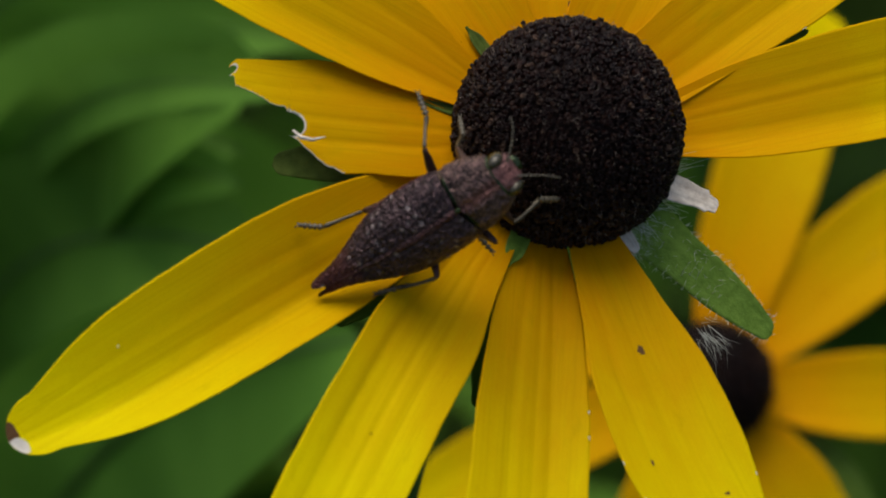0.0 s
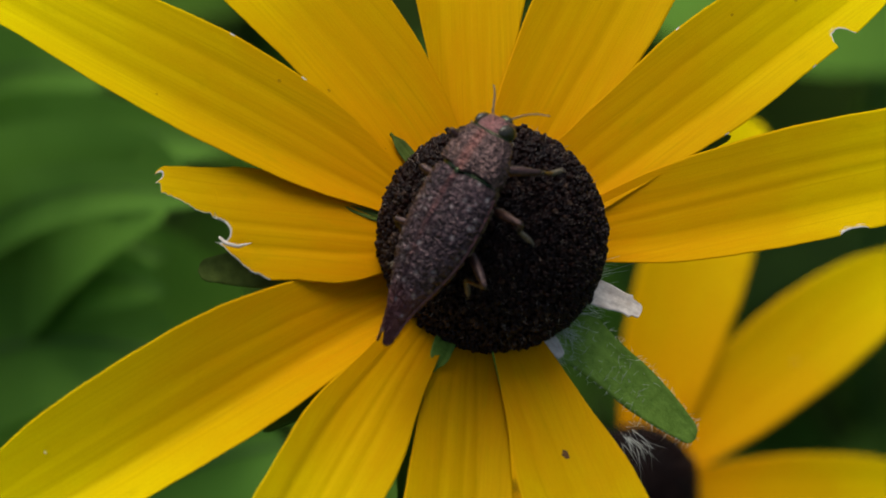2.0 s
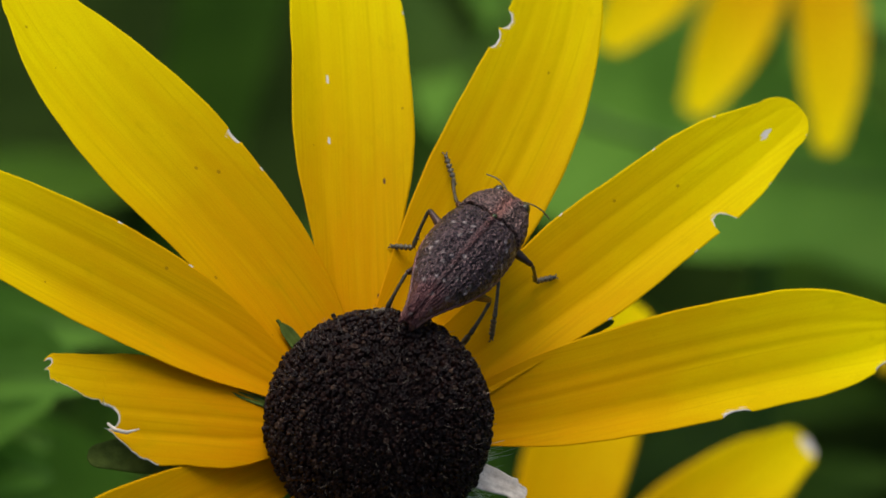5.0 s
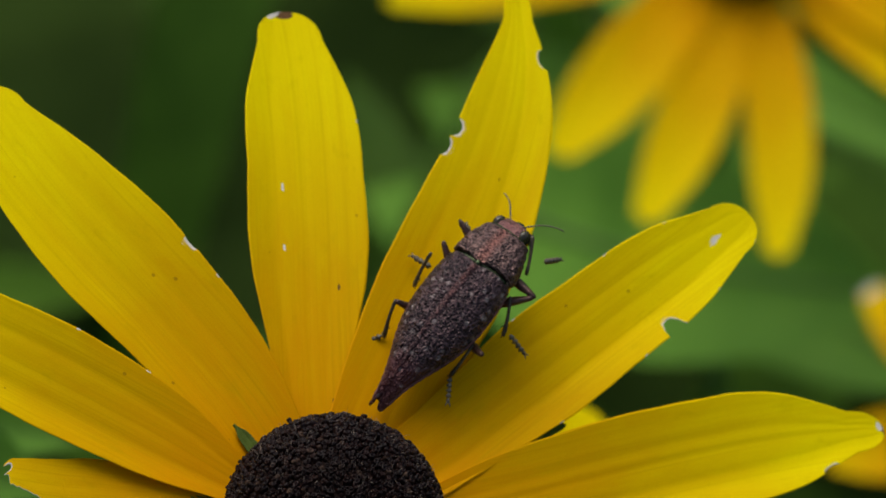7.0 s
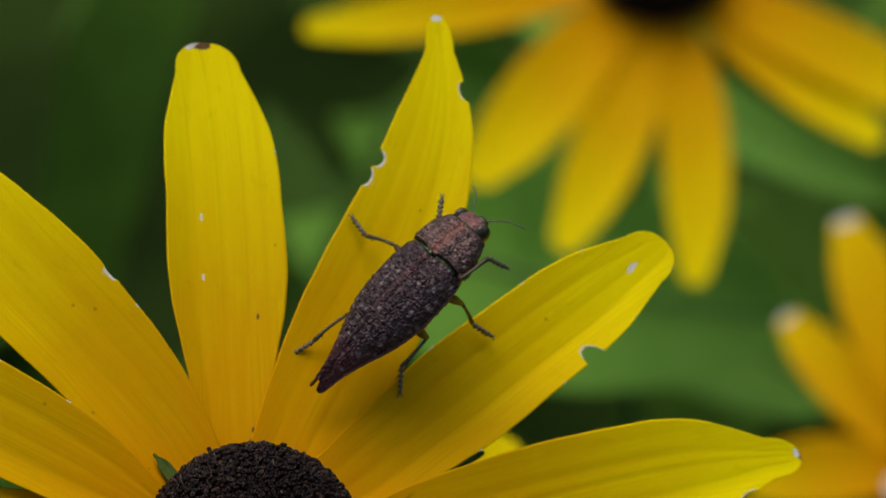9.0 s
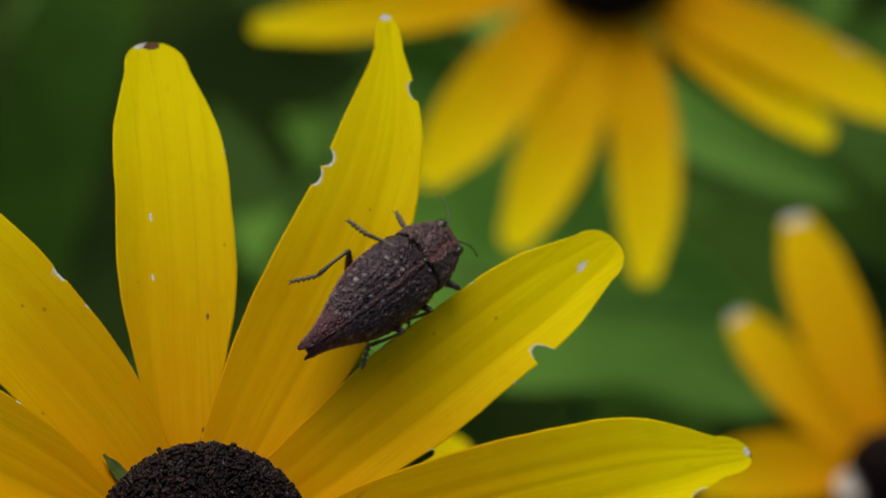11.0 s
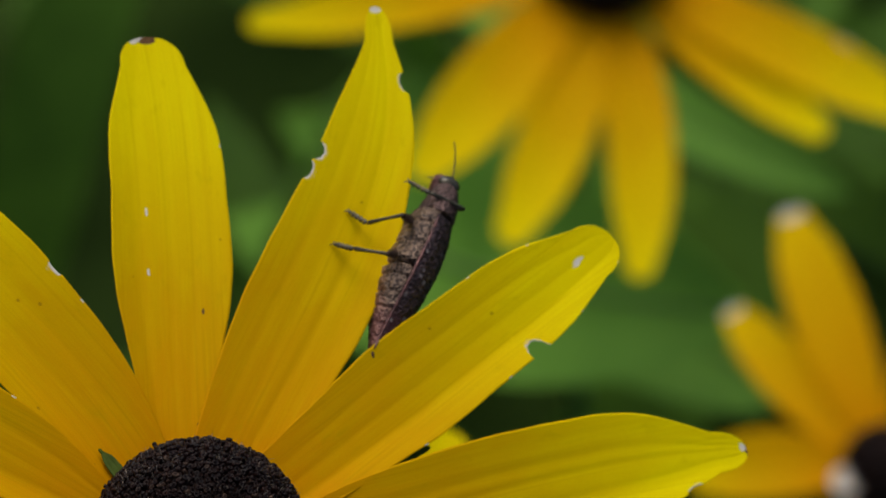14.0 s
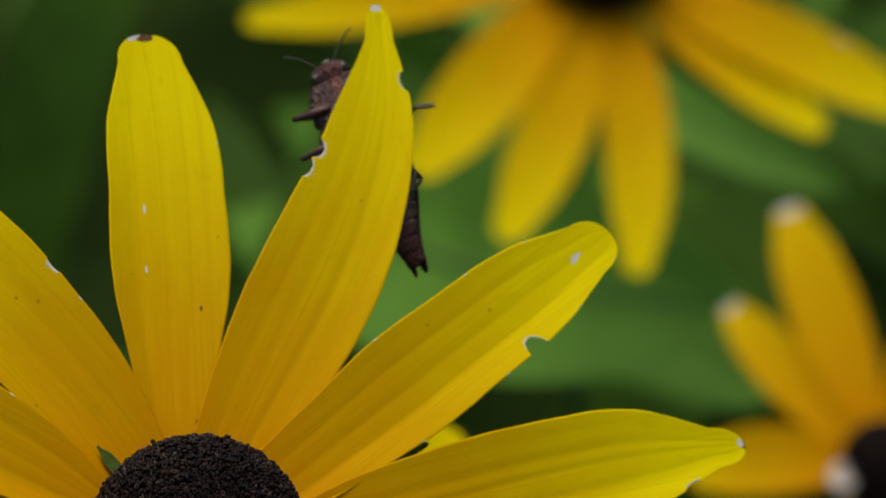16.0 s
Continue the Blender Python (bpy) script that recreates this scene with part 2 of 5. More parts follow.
def blade(az, bend, bend2, length, widths, rise, droop, rb=0.0063, cup=0.16, groove=0.00006, folds=((-0.40, 0.08), (0.03, 0.06), (0.44, 0.08)), crease=(0.0, 0.0),
          thick=0.00016, nu=44, nv=220, bites=(), trim=(), scar=(), holes=(), wither=0.0, seed=0, h0=0.0, wave=0.015, ripe=1.0):
    """A petal or bract that leaves the ring of radius rb at azimuth az (degrees), turns by bend and sinks by droop along its length.
    bites: (side, place, half length, depth); trim: (place, edge) of the chewed left side; crease: place and slope of the upturned strip along one side, the rest leaning the other way."""
    rng = np.random.RandomState(seed)
    s = 1 - (1 - np.linspace(0, 1, nv + 1)) ** 1.3
    if trim:
        s = s * trim[-1][0]
    folds = [(c + rng.uniform(-0.10, 0.10), sg * rng.uniform(0.8, 1.3)) for c, sg in folds]
    depth = rng.uniform(0.5, 1.4, len(folds))
    w_all = half_width(widths, s)
    p = np.array([rb * math.cos(radians(az)), rb * math.sin(radians(az)), h0])
    top, bot, uvs, dry, brown, places = [], [], [], [], [], []
    ph = rng.uniform(0, 6.28, 8)
    jag = rng.uniform(-1, 1, 400)
    for j in range(nv + 1):
        v = s[j]
        if j:
            m = (v + s[j - 1]) / 2
            a, e = radians(az + bend * m + bend2 * m * m), radians(rise + droop * m)
            p = p + length * (v - s[j - 1]) * np.array([math.cos(e) * math.cos(a), math.cos(e) * math.sin(a), math.sin(e)])
        a, e = radians(az + bend * v + bend2 * v * v), radians(rise + droop * v)
        t = np.array([math.cos(e) * math.cos(a), math.cos(e) * math.sin(a), math.sin(e)])
        sd = np.array([-math.sin(a), math.cos(a), 0.0])
        n = np.cross(t, sd)
        w = w_all[j]
        lo, hi = -1.0, 1.0
        for side, at, half, deep in bites:
            d = 1 - ((v - at) / half) ** 2
            if d > 0:
                d = math.sqrt(d) * deep * (1 + 0.07 * jag[j])
                if side > 0:
                    hi = min(hi, 1 - d)
                else:
                    lo = max(lo, -1 + d)
        if trim and v > trim[0][0]:
            hi = min(hi, float(np.interp(v, [q[0] for q in trim], [q[1] for q in trim])) + 0.035 * noise.noise((v * 70, 0.3, 4.4)) + 0.008 * jag[j])
            hi = max(hi, lo + 0.02)
        fade = max(0.0, math.sin(math.pi * min(1, 0.08 + 0.9 * v))) ** 0.6
        for i in range(nu + 1):
            x = 2 * i / nu - 1
            dr, br = 0.0, 0.0
            rim_in = 0.985 if trim else 0.965
            if hi < 0.99 and x > 0.90:
                dr = 1.0 if x > rim_in else (0.30 if trim else 0.42)
            if lo > -0.99 and x < -0.90:
                dr = 1.0 if x < -rim_in else (0.30 if trim else 0.42)
            # odd pale nicks along the rim
            if abs(x) > 0.99 and v > 0.25 and jag[(j // 2 * 2 + (7 if x > 0 else 90)) % 400] > 0.965:
                dr = 1.0
            xx = lo + (x + 1) / 2 * (hi - lo)
            if wither and v > 1 - wither * (1 + 0.5 * jag[i]):
                br = 1.0
            for sx, sv, rx, rv, shade in scar:
                far = ((xx - sx) / rx) ** 2 + ((v - sv) / rv) ** 2
                if far < 1.5:
                    k = min(1.0, 1.6 * (1.5 - far))
                    dr, br = (max(dr, k), br * (1 - k)) if shade == "white" else (dr * (1 - k), max(br, k))
            prof = cup * xx * xx * w
            prof -= groove * fade * sum(k * math.exp(-((xx - c) / sg) ** 2) for (c, sg), k in zip(folds, depth))
            d = xx - crease[0] if crease[0] >= 0 else crease[0] - xx
            prof += crease[1] * w * ((d + math.sqrt(d * d + 0.008)) / 2 - 0.3 * (xx if crease[0] >= 0 else -xx)) * fade
            prof += wave * w * xx * math.sin(v * 7 + ph[0] + xx) * fade
            prof += 0.000003 * math.sin(xx * 19 + ph[1] + 2 * v)
            edge = 1 + 0.006 * math.sin(v * 23 + ph[2]) + 0.003 * math.sin(v * 61 + ph[3]) + 0.002 * jag[(j * 3 + 11) % 400]
            c = p + sd * xx * w * edge + n * prof
            for sx, sv, rx, rv in holes:
                r = math.hypot((xx - sx) / rx, (v - sv) / rv)
                if 0.6 < r < 1.25:
                    k = 1 / r - 1 if r < 1 else 0.0
                    c = c + sd * (xx - sx) * k * w + t * (v - sv) * k * length
                    if r < 1.10:
                        dr = 1.0
            top.append(c)
            bot.append(c - n * thick * (1 - 0.6 * abs(x) ** 4))
            uvs.append(((xx * w / 0.009) + 0.5, v * (0.5 if trim else 1.0) * ripe))
            dry.append(dr)
            places.append(xx)
            brown.append(br)
    verts, faces = shell(np.array(top), np.array(bot), nu, nv)
    if holes:
        # chewed pockets: leave out what lies within
        inner = set()
        for j in range(nv + 1):
            for i in range(nu + 1):
                x, k = places[j * (nu + 1) + i], j * (nu + 1) + i
                if any(math.hypot((x - sx) / rx, (s[j] - sv) / rv) < 0.8 for sx, sv, rx, rv in holes):
                    inner.update((k, k + (nu + 1) * (nv + 1)))
        faces = [q for q in faces if not any(i in inner for i in q)]
    return verts, faces, uvs + uvs, dry + dry, brown + brown


def floret_mesh(rng, size, k):
    """One small open tube, upright at the origin."""
    ring = 7
    prof = [(0.55, -0.9), (0.85, 0.1), (1.0, 0.8), (0.82, 1.08), (0.50, 0.95), (0.36, 0.1)]
    s, hh, op = size * rng.uniform(0.78, 1.12), size * rng.uniform(0.9, 1.7), rng.uniform(0.6, 1.25)
    verts, faces = [], []
    for pr, pz in prof:
        for i in range(ring):
            t = 2 * math.pi * i / ring + k
            wob = 1 + 0.18 * math.sin(2 * t + k)
            verts.append(Vector((s * pr * op * wob * math.cos(t), s * pr * op * wob * math.sin(t), hh * pz)))
    for j in range(len(prof) - 1):
        for i in range(ring):
            i2 = (i + 1) % ring
            faces.append((j * ring + i, j * ring + i2, (j + 1) * ring + i2, (j + 1) * ring + i))
    faces.append(tuple((len(prof) - 1) * ring + i for i in range(ring)))
    return verts, faces


def cone_florets(root, radius, lift, count, size, single=0):
    """Spiral of small open tubes over a dome: the topmost ones single, the rest in one mass."""
    rng = np.random.RandomState(5)
    kinds = []
    for k in range(8 if single else 0):
        me = bpy.data.meshes.new("floret")
        v, f = floret_mesh(rng, size, k)
        me.from_pydata(v, [], f)
        me.polygons.foreach_set("use_smooth", [True] * len(f))
        me.materials.append(floret_mat)
        kinds.append(me)
    verts, faces = [], []
    top, low = 1.0, -0.30
    for k in range(count):
        z = top - (top - low) * (k + 0.5) / count
        a = k * 2.399963
        r = math.sqrt(max(0, 1 - z * z))
        n = Vector((r * math.cos(a), r * math.sin(a), z))
        c = n * radius * (1 + rng.normal(0, 0.006)) + Vector((0, 0, lift))
        c = c + Vector(rng.normal(0, 0.26, 3)) * size
        n = (n + Vector(rng.normal(0, 0.24, 3))).normalized()
        q = n.to_track_quat("Z", "Y")
        if k < single:
            ob = new("floret", kinds[k % len(kinds)])
            ob.parent = root
            ob.matrix_basis = Matrix.Translation(c) @ q.to_matrix().to_4x4()
            continue
        v, f = floret_mesh(rng, size, a)
        b = len(verts)
        verts += [c + q @ p for p in v]
        faces += [tuple(b + i for i in p) for p in f]
    tagged(link_mesh("florets", verts, faces, floret_mat, root, "packed dark brown disc florets"), kind="stuff")


def dome(radius, lift, low=-0.55, seg=40, rows=20):
    verts, faces = [], []
    for j in range(rows + 1):
        th = (math.pi / 2 - math.asin(low)) * j / rows
        for i in range(seg):
            a = 2 * math.pi * i / seg
            verts.append((radius * math.sin(th) * math.cos(a), radius * math.sin(th) * math.sin(a), radius * math.cos(th) + lift))
    for j in range(rows):
        for i in range(seg):
            i2 = (i + 1) % seg
            faces.append((j * seg + i, (j + 1) * seg + i, (j + 1) * seg + i2, j * seg + i2))
    faces.append(tuple(rows * seg + i for i in range(seg)))
    return verts, faces


def stem_points(origin, axis, foot):
    o, a, f = Vector(origin), Vector(axis).normalized(), Vector(foot)
    c1, c2 = o - a * 0.10, f + Vector((0, 0, 0.25))
    out = []
    for i in range(25):
        t = i / 24
        out.append(o * (1 - t) ** 3 + c1 * 3 * t * (1 - t) ** 2 + c2 * 3 * t * t * (1 - t) + f * t ** 3)
    return out


def flower(label, origin, axis, foot, petals, radius, lift, count, size, rim=0.0052, single=0):
    root = tagged(new("black_eyed_susan"), label, "flower", "black-eyed susans")
    m = fit_axis(origin, axis)
    root.matrix_world = m
    v, f = dome(radius * 0.975, lift)
    link_mesh("cone", v, f, cone_mat, root, "dark brown domed flower cone")
    cone_florets(root, radius, lift, count, size, single)
    for i, kw in enumerate(petals):
        v, f, uv, dry, brown = blade(seed=i + 3, **kw)
        link_mesh("petal", v, f, petal_mat, root, uvs=uv, dry=dry, brown=brown)
    v, f = tube_mesh([(0, 0, z) for z in (0.0006, -0.0004, -0.0022, -0.0042, -0.0058)], [rim * k for k in (0.9, 1.1, 1.0, 0.7, 0.4)], 24)
    link_mesh("receptacle", v, f, bract_mat, root, "green base of the flower head")
    inv = m.inverted()
    v, f = tube_mesh([inv @ p for p in stem_points(origin + Vector(axis) * -0.001, axis, foot)], [0.0032] + [0.0016] * 24, 10)
    link_mesh("stem", v, f, stem_mat, root, "slender green hairy stem")
    return root


def petal_row(az, bend, bend2, length, widths, rise, droop, **kw):
    return dict(az=az, bend=bend, bend2=bend2, length=length, widths=widths, rise=rise, droop=droop, **kw)


def plain_petal(az, bend, length, width, rise, droop, **kw):
    return petal_row(az, bend, 0.0, length, [width / 2 * k for k in (0.5, 0.84, 1.0, 1.0, 0.82, 0.52)], rise, droop, nu=20, nv=40, **kw)


MAIN_ORIGIN, MAIN_AXIS = Vector((-0.00075, 0.00093, 0.54780)), Vector((0.3000, -0.3701, 0.8792))

main_petals = []
main_petals.append(petal_row(95.0, -21.1, 24.4, 0.0370, (0.00230, 0.00297, 0.00439, 0.00450, 0.00398, 0.00252), 0, -8, cup=0.08, crease=(0.55, 0.25), wither=0.004,
              scar=((0.05, 1.0, 0.60, 0.016, "brown"), (0.75, 0.992, 0.25, 0.008, "white"), (0.36, 0.585, 0.016, 0.009, "white"), (0.37, 0.45, 0.014, 0.008, "white"), (-0.55, 0.37, 0.035, 0.006, "brown"), (-0.6, 0.09, 0.10, 0.012, "brown"), (-0.62, 0.12, 0.06, 0.006, "brown"))))
main_petals.append(petal_row(69.3, -36.6, 63.1, 0.0439, (0.00260, 0.00395, 0.00470, 0.00415, 0.00285, 0.00110), 2, -6, cup=0.08, crease=(-0.6, 0.2), bites=((1, 0.668, 0.020, 0.16), (1, 0.622, 0.020, 0.09), (-1, 0.858, 0.018, 0.22)), scar=((0.1, 1.0, 1.0, 0.012, "white"),)))
main_petals.append(petal_row(41.7, 2.7, -4.2, 0.0392, (0.00260, 0.00340, 0.00413, 0.00400, 0.00347, 0.00215), 3, -8, cup=0.05, crease=(-0.4, 0.55), bites=((-1, 0.690, 0.024, 0.30),), scar=((0.04, 0.903, 0.055, 0.015, "white"), (-0.05, 0.893, 0.04, 0.010, "white"))))
main_petals.append(petal_row(15.4, 20.1, -21.9, 0.0405, (0.00173, 0.00355, 0.00420, 0.00428, 0.00362, 0.00160), 3, -10, cup=0.05, crease=(-0.5, 0.65), bites=((-1, 0.53, 0.030, 0.075), (-1, 0.86, 0.020, 0.10)), wither=0.003, scar=((0.0, 1.0, 0.5, 0.006, "brown"), (0.3, 0.992, 0.4, 0.006, "white"))))
main_petals.append(petal_row(-71.3, -10.2, 28.3, 0.0311, (0.00160, 0.00286, 0.00419, 0.00451, 0.00374, 0.00326), 11, -5, h0=0.0005, groove=0.00010, cup=0.05, crease=(0.3, 0.45), bites=((-1, 0.70, 0.030, 0.06),), scar=((0.10, 0.33, 0.055, 0.012, "brown"), (-0.5, 0.60, 0.03, 0.007, "brown"), (0.45, 0.72, 0.03, 0.006, "brown"))))
main_petals.append(petal_row(-97.2, 6.0, -3.7, 0.0328, (0.00140, 0.00305, 0.00388, 0.00424, 0.00445, 0.00470), 10, -5, h0=-0.0004, groove=0.00010, cup=0.05, crease=(0.42, 0.5)))
main_petals.append(petal_row(-123.5, 12.5, -1.8, 0.0324, (0.00150, 0.00259, 0.00381, 0.00398, 0.00415, 0.00414), 11, -5, groove=0.00012, cup=0.05, crease=(-0.3, 0.35)))
main_petals.append(petal_row(-150.3, 24.5, -22.5, 0.0396, (0.00190, 0.00370, 0.00458, 0.00456, 0.00385, 0.00215), 6, -14, h0=-0.0017, cup=0.05, crease=(0.36, 1.3), scar=((-0.2, 1.0, 0.9, 0.020, "brown"), (0.50, 0.990, 0.45, 0.016, "white"))))
main_petals.append(petal_row(179.4, 14.2, -22.5, 0.0185, (0.00220, 0.00370, 0.00388, 0.00419, 0.00374, 0.00343), 3, -8, h0=0.0002, cup=-0.08, crease=(0.4, 0.2),
              nu=64, nv=170, holes=((0.20, 0.715, 0.22, 0.060), (-0.80, 0.975, 0.14, 0.035)), trim=((0.50, 1.0), (0.60, 0.76), (0.69, 0.42), (0.715, 0.38), (0.722, -0.02), (0.735, -0.12), (0.78, -0.10), (0.80, -0.16), (0.90, -0.36), (0.935, -0.40), (0.945, -0.62), (0.965, -0.66), (0.972, -0.98))))
main_petals.append(petal_row(153.3, 17.9, -19.4, 0.0366, (0.00140, 0.00345, 0.00412, 0.00397, 0.00327, 0.00306), 4, -10, h0=0.0003, cup=0.05, crease=(0.5, 0.7)))
main_petals.append(petal_row(121.5, 60.4, -65.3, 0.0358, (0.00260, 0.00407, 0.00490, 0.00505, 0.00393, 0.00249), 3, -8, cup=0.05, crease=(0.38, 0.65), bites=((-1, 0.46, 0.020, 0.028),)))
susan = flower("black-eyed susan with chewed yellow petals and a dark cone", MAIN_ORIGIN, MAIN_AXIS, (-0.02, 0.06, 0.0), main_petals, 0.00780, 0.0025, 3300, 0.000215, single=300)

swaying_petal = [ob for ob in susan.children if ob.name == "petal.001"][0]

# bracts under the petals, and the dried leavings of lost petals
def bract(az, bend, length, width, rise, droop, h0, material, label, blunt=0.5, base=0.75, **kw):
    w = [width / 2 * k for k in (base, (base + 1.15) / 2, 1.0, 0.95, 0.75, blunt)]
    v, f, uv, dry, brown = blade(az, bend, 0.0, length, w, rise, droop, rb=0.0058, h0=h0, cup=0.10, nu=12, nv=30, groove=0.00008, thick=0.0003, seed=int(abs(az)) + 1, **kw)
    return link_mesh("bract", v, f, material, susan, label, uvs=uv, dry=dry)


long_bract = bract(-34.5, 8.3, 0.0150, 0.0037, -4, -16, -0.0012, bract_mat, "broad hairy green bract", base=1.25)
bract(131.5, 1.7, 0.0047, 0.0010, 8, -4, 0.0003, dull_bract_mat, "narrow green bract tip", 0.12, scar=((0.0, 1.0, 1.0, 0.14, "white"),))
bract(167.0, 1.0, 0.0052, 0.0013, 3, -6, 0.0003, dull_bract_mat, "narrow green bract tip", 0.2)
bract(-111.0, 2.0, 0.0047, 0.0015, 6, -6, 0.0005, bract_mat, "short green bract between petals", 0.15)
# darker greens here stand in for the shade of the petals above
bract(-171.9, -2.7, 0.0142, 0.0036, -4, -10, -0.0016, dull_bract_mat, "green bract below the petals, shade put into its colour")
bract(-132.4, -11.6, 0.0148, 0.0022, -4, -10, -0.0012, leaf_mat, "green bract below the petals, shade put into its colour", 0.35)
bract(-104.4, 3.7, 0.0135, 0.0030, -8, -12, -0.0016, leaf_mat, "green bract below the petals, shade put into its colour", 0.35)
bract(32.8, -1.3, 0.0179, 0.0016, -3, -8, -0.0012, leaf_mat, "green bract below the petals, shade put into its colour", 0.35)
bract(31.2, 0.7, 0.0060, 0.0011, 0, 0, -0.0004, bract_mat, "narrow green bract tip", 0.3)
bract(-11.9, -5.3, 0.0067, 0.0020, 4, -6, -0.0008, dry_mat, "torn papery white bract", 0.95, bites=((1, 0.95, 0.10, 0.5), (-1, 0.93, 0.05, 0.35)))
bract(-49.6, 2.6, 0.0036, 0.0012, 2, -8, -0.0004, dry_mat, "torn papery white bract", 0.6)


def hair_tuft(name, count, at, spread, length, seed, parent, material=None, label="fine pale bristles", thick=1.0):
    """Pale bristles; at(r) gives a root and a direction for a random number source."""
    rng = np.random.RandomState(seed)
    verts, faces = [], []
    for k in range(count):
        p, d = at(rng)
        d = (Vector(d) + Vector(rng.normal(0, spread, 3))).normalized()
        ln = length * rng.uniform(0.5, 1.2)
        bend = Vector(rng.normal(0, 0.25, 3)) * ln
        p = Vector(p)
        v, f = tube_mesh([p, p + d * ln * 0.5 + bend * 0.3, p + d * ln + bend], [0.000016 * thick, 0.000012 * thick, 0.000004 * thick], 4)
        b = len(verts)
        verts += v
        faces += [tuple(b + i for i in q) for q in f]
    return tagged(link_mesh(name, verts, faces, material or hair_mat, parent, label), kind="stuff")


bract_pts = [v.co.copy() for v in long_bract.data.vertices]
bract_rim = [p for i, p in enumerate(bract_pts[: 31 * 13]) if i % 13 in (0, 12)]


def rim_root(rng):
    p = bract_rim[rng.randint(len(bract_rim))]
    mid = Vector((math.cos(radians(-33)), math.sin(radians(-33)), -0.1))
    side = p - mid * p.dot(mid)
    return p, side.normalized() * 0.9 + mid * 0.4


def face_root(rng):
    return bract_pts[rng.randint(13 * 18)], (0.3, 0.0, 0.8)


def base_root(rng):
    a = radians(rng.uniform(-62, 12))
    r = rng.uniform(0.0056, 0.0078)
    return (r * math.cos(a), r * math.sin(a), -0.0010 - rng.uniform(0, 0.0022)), (math.cos(a), math.sin(a), 0.35)


hair_tuft("bristles", 240, rim_root, 0.75, 0.00045, 21, long_bract, thick=0.8)
hair_tuft("bristles", 160, face_root, 0.5, 0.0005, 22, long_bract)
hair_tuft("bristles", 1200, base_root, 0.6, 0.0025, 23, susan, thick=1.4)


def tip_root(rng):
    p = Vector((0.01215, -0.01165, -0.00312)) + Vector(rng.normal(0, 0.0005, 3))
    return p, (0.78, -0.62, -0.02)


hair_tuft("bristles", 34, tip_root, 0.4, 0.0017, 24, susan)


def style_root(rng):
    z = rng.uniform(0.05, 1.0)
    a = rng.uniform(0, 6.2832)
    r = math.sqrt(1 - z * z)
    n = Vector((r * math.cos(a), r * math.sin(a), z))
    return n * 0.00795 + Vector((0, 0, 0.0025)), n


hair_tuft("styles", 620, style_root, 0.7, 0.0005, 25, susan, style_mat, "tiny pale hooked styles", 1.3)
# curled dry edge of the chewed petal
v, f = tube_mesh([(-0.01945, -0.00165, 0.0009), (-0.01890, -0.0021, 0.0009), (-0.01807, -0.00228, 0.0011), (-0.01723, -0.00203, 0.0014)], [0.00008, 0.00015, 0.00013, 0.00003], 7)
link_mesh("dried_flap", v, f, dry_mat, susan, "curled white dried petal edge")


far_petals = [plain_petal(*r, rb=0.0077, ripe=0.85) for r in [
    (-159.0, -18.1, 0.0443, 0.0078, 6, -10), (-126.1, -1.6, 0.0376, 0.0115, 5, -6), (-101.0, -16.6, 0.0414, 0.0100, 5, -6),
    (-78.4, -19.2, 0.0444, 0.0093, 5, -6), (-46.0, 6.0, 0.0342, 0.0090, 5, -6), (-32.6, 5.6, 0.0437, 0.0101, 6, -8),
    (8.8, 3.7, 0.0422, 0.0101, 5, -10), (61.0, 12.3, 0.0504, 0.0101, 5, -10), (104.3, 3.9, 0.0468, 0.0101, 5, -10), (158.0, -9.5, 0.0409, 0.0101, 5, -10)]]
far_petals[5]["scar"] = ((0.0, 1.0, 1.2, 0.05, "brown"),)
flower("black-eyed susan with long drooping yellow petals behind", Vector((0.05576, 0.39495, 0.26447)), Vector((0.0503, -0.3413, 0.9386)), (0.06, 0.46, 0.0), far_petals, 0.0098, 0.0031, 500, 0.00049, 0.0063)
right_petals = [plain_petal(*r, rb=0.0061, ripe=0.6) for r in [
    (108.6, -4.1, 0.0356, 0.0096, 2, -15), (133.2, -10.9, 0.0270, 0.0078, 2, -15), (168.7, 23.6, 0.0210, 0.0096, 2, -10),
    (-121.1, 5.6, 0.0224, 0.0096, 2, -20), (-73.2, -19.9, 0.0249, 0.0096, 2, -20), (-23.6, -1.9, 0.0251, 0.0096, 2, -15),
    (22.1, 1.6, 0.0235, 0.0096, 2, -15), (69.2, -6.7, 0.0292, 0.0096, 2, -15)]]
for i in (0, 1, 7):
    right_petals[i]["scar"] = ((0.0, 1.0, 1.2, 0.04, "white"),)
small_susan = flower("small black-eyed susan with upturned yellow petals behind", Vector((0.09075, 0.30849, 0.24693)), Vector((-0.0999, -0.4590, 0.8828)), (0.105, 0.37, 0.0), right_petals, 0.0061, 0.0022, 350, 0.00037, 0.0049)
v, f, uv, dry, brown = blade(-162.0, 4.0, 0.0, 0.0044, [0.0013, 0.0017, 0.0018, 0.0018, 0.0016, 0.0010], 12, -14, rb=0.0037, h0=0.0049, nu=12, nv=20, thick=0.0003, seed=77)
link_mesh("dried_flap", v, f, dry_mat, small_susan, "shrivelled white scrap on the cone", uvs=uv)
low_petals = [plain_petal(*r, rb=0.0046, ripe=0.8) for r in [
    (77.5, -9.9, 0.0354, 0.0101, 4, -8), (44.6, -8.9, 0.0337, 0.0095, 4, -12), (-3.1, 13.9, 0.0257, 0.0086, 2, -15),
    (-50.2, -11.0, 0.0190, 0.0081, 2, -20), (-112.6, 14.2, 0.0202, 0.0081, 2, -25), (-161.2, 12.8, 0.0290, 0.0081, 2, -15), (159.1, 3.0, 0.0218, 0.0081, 2, -10)]]
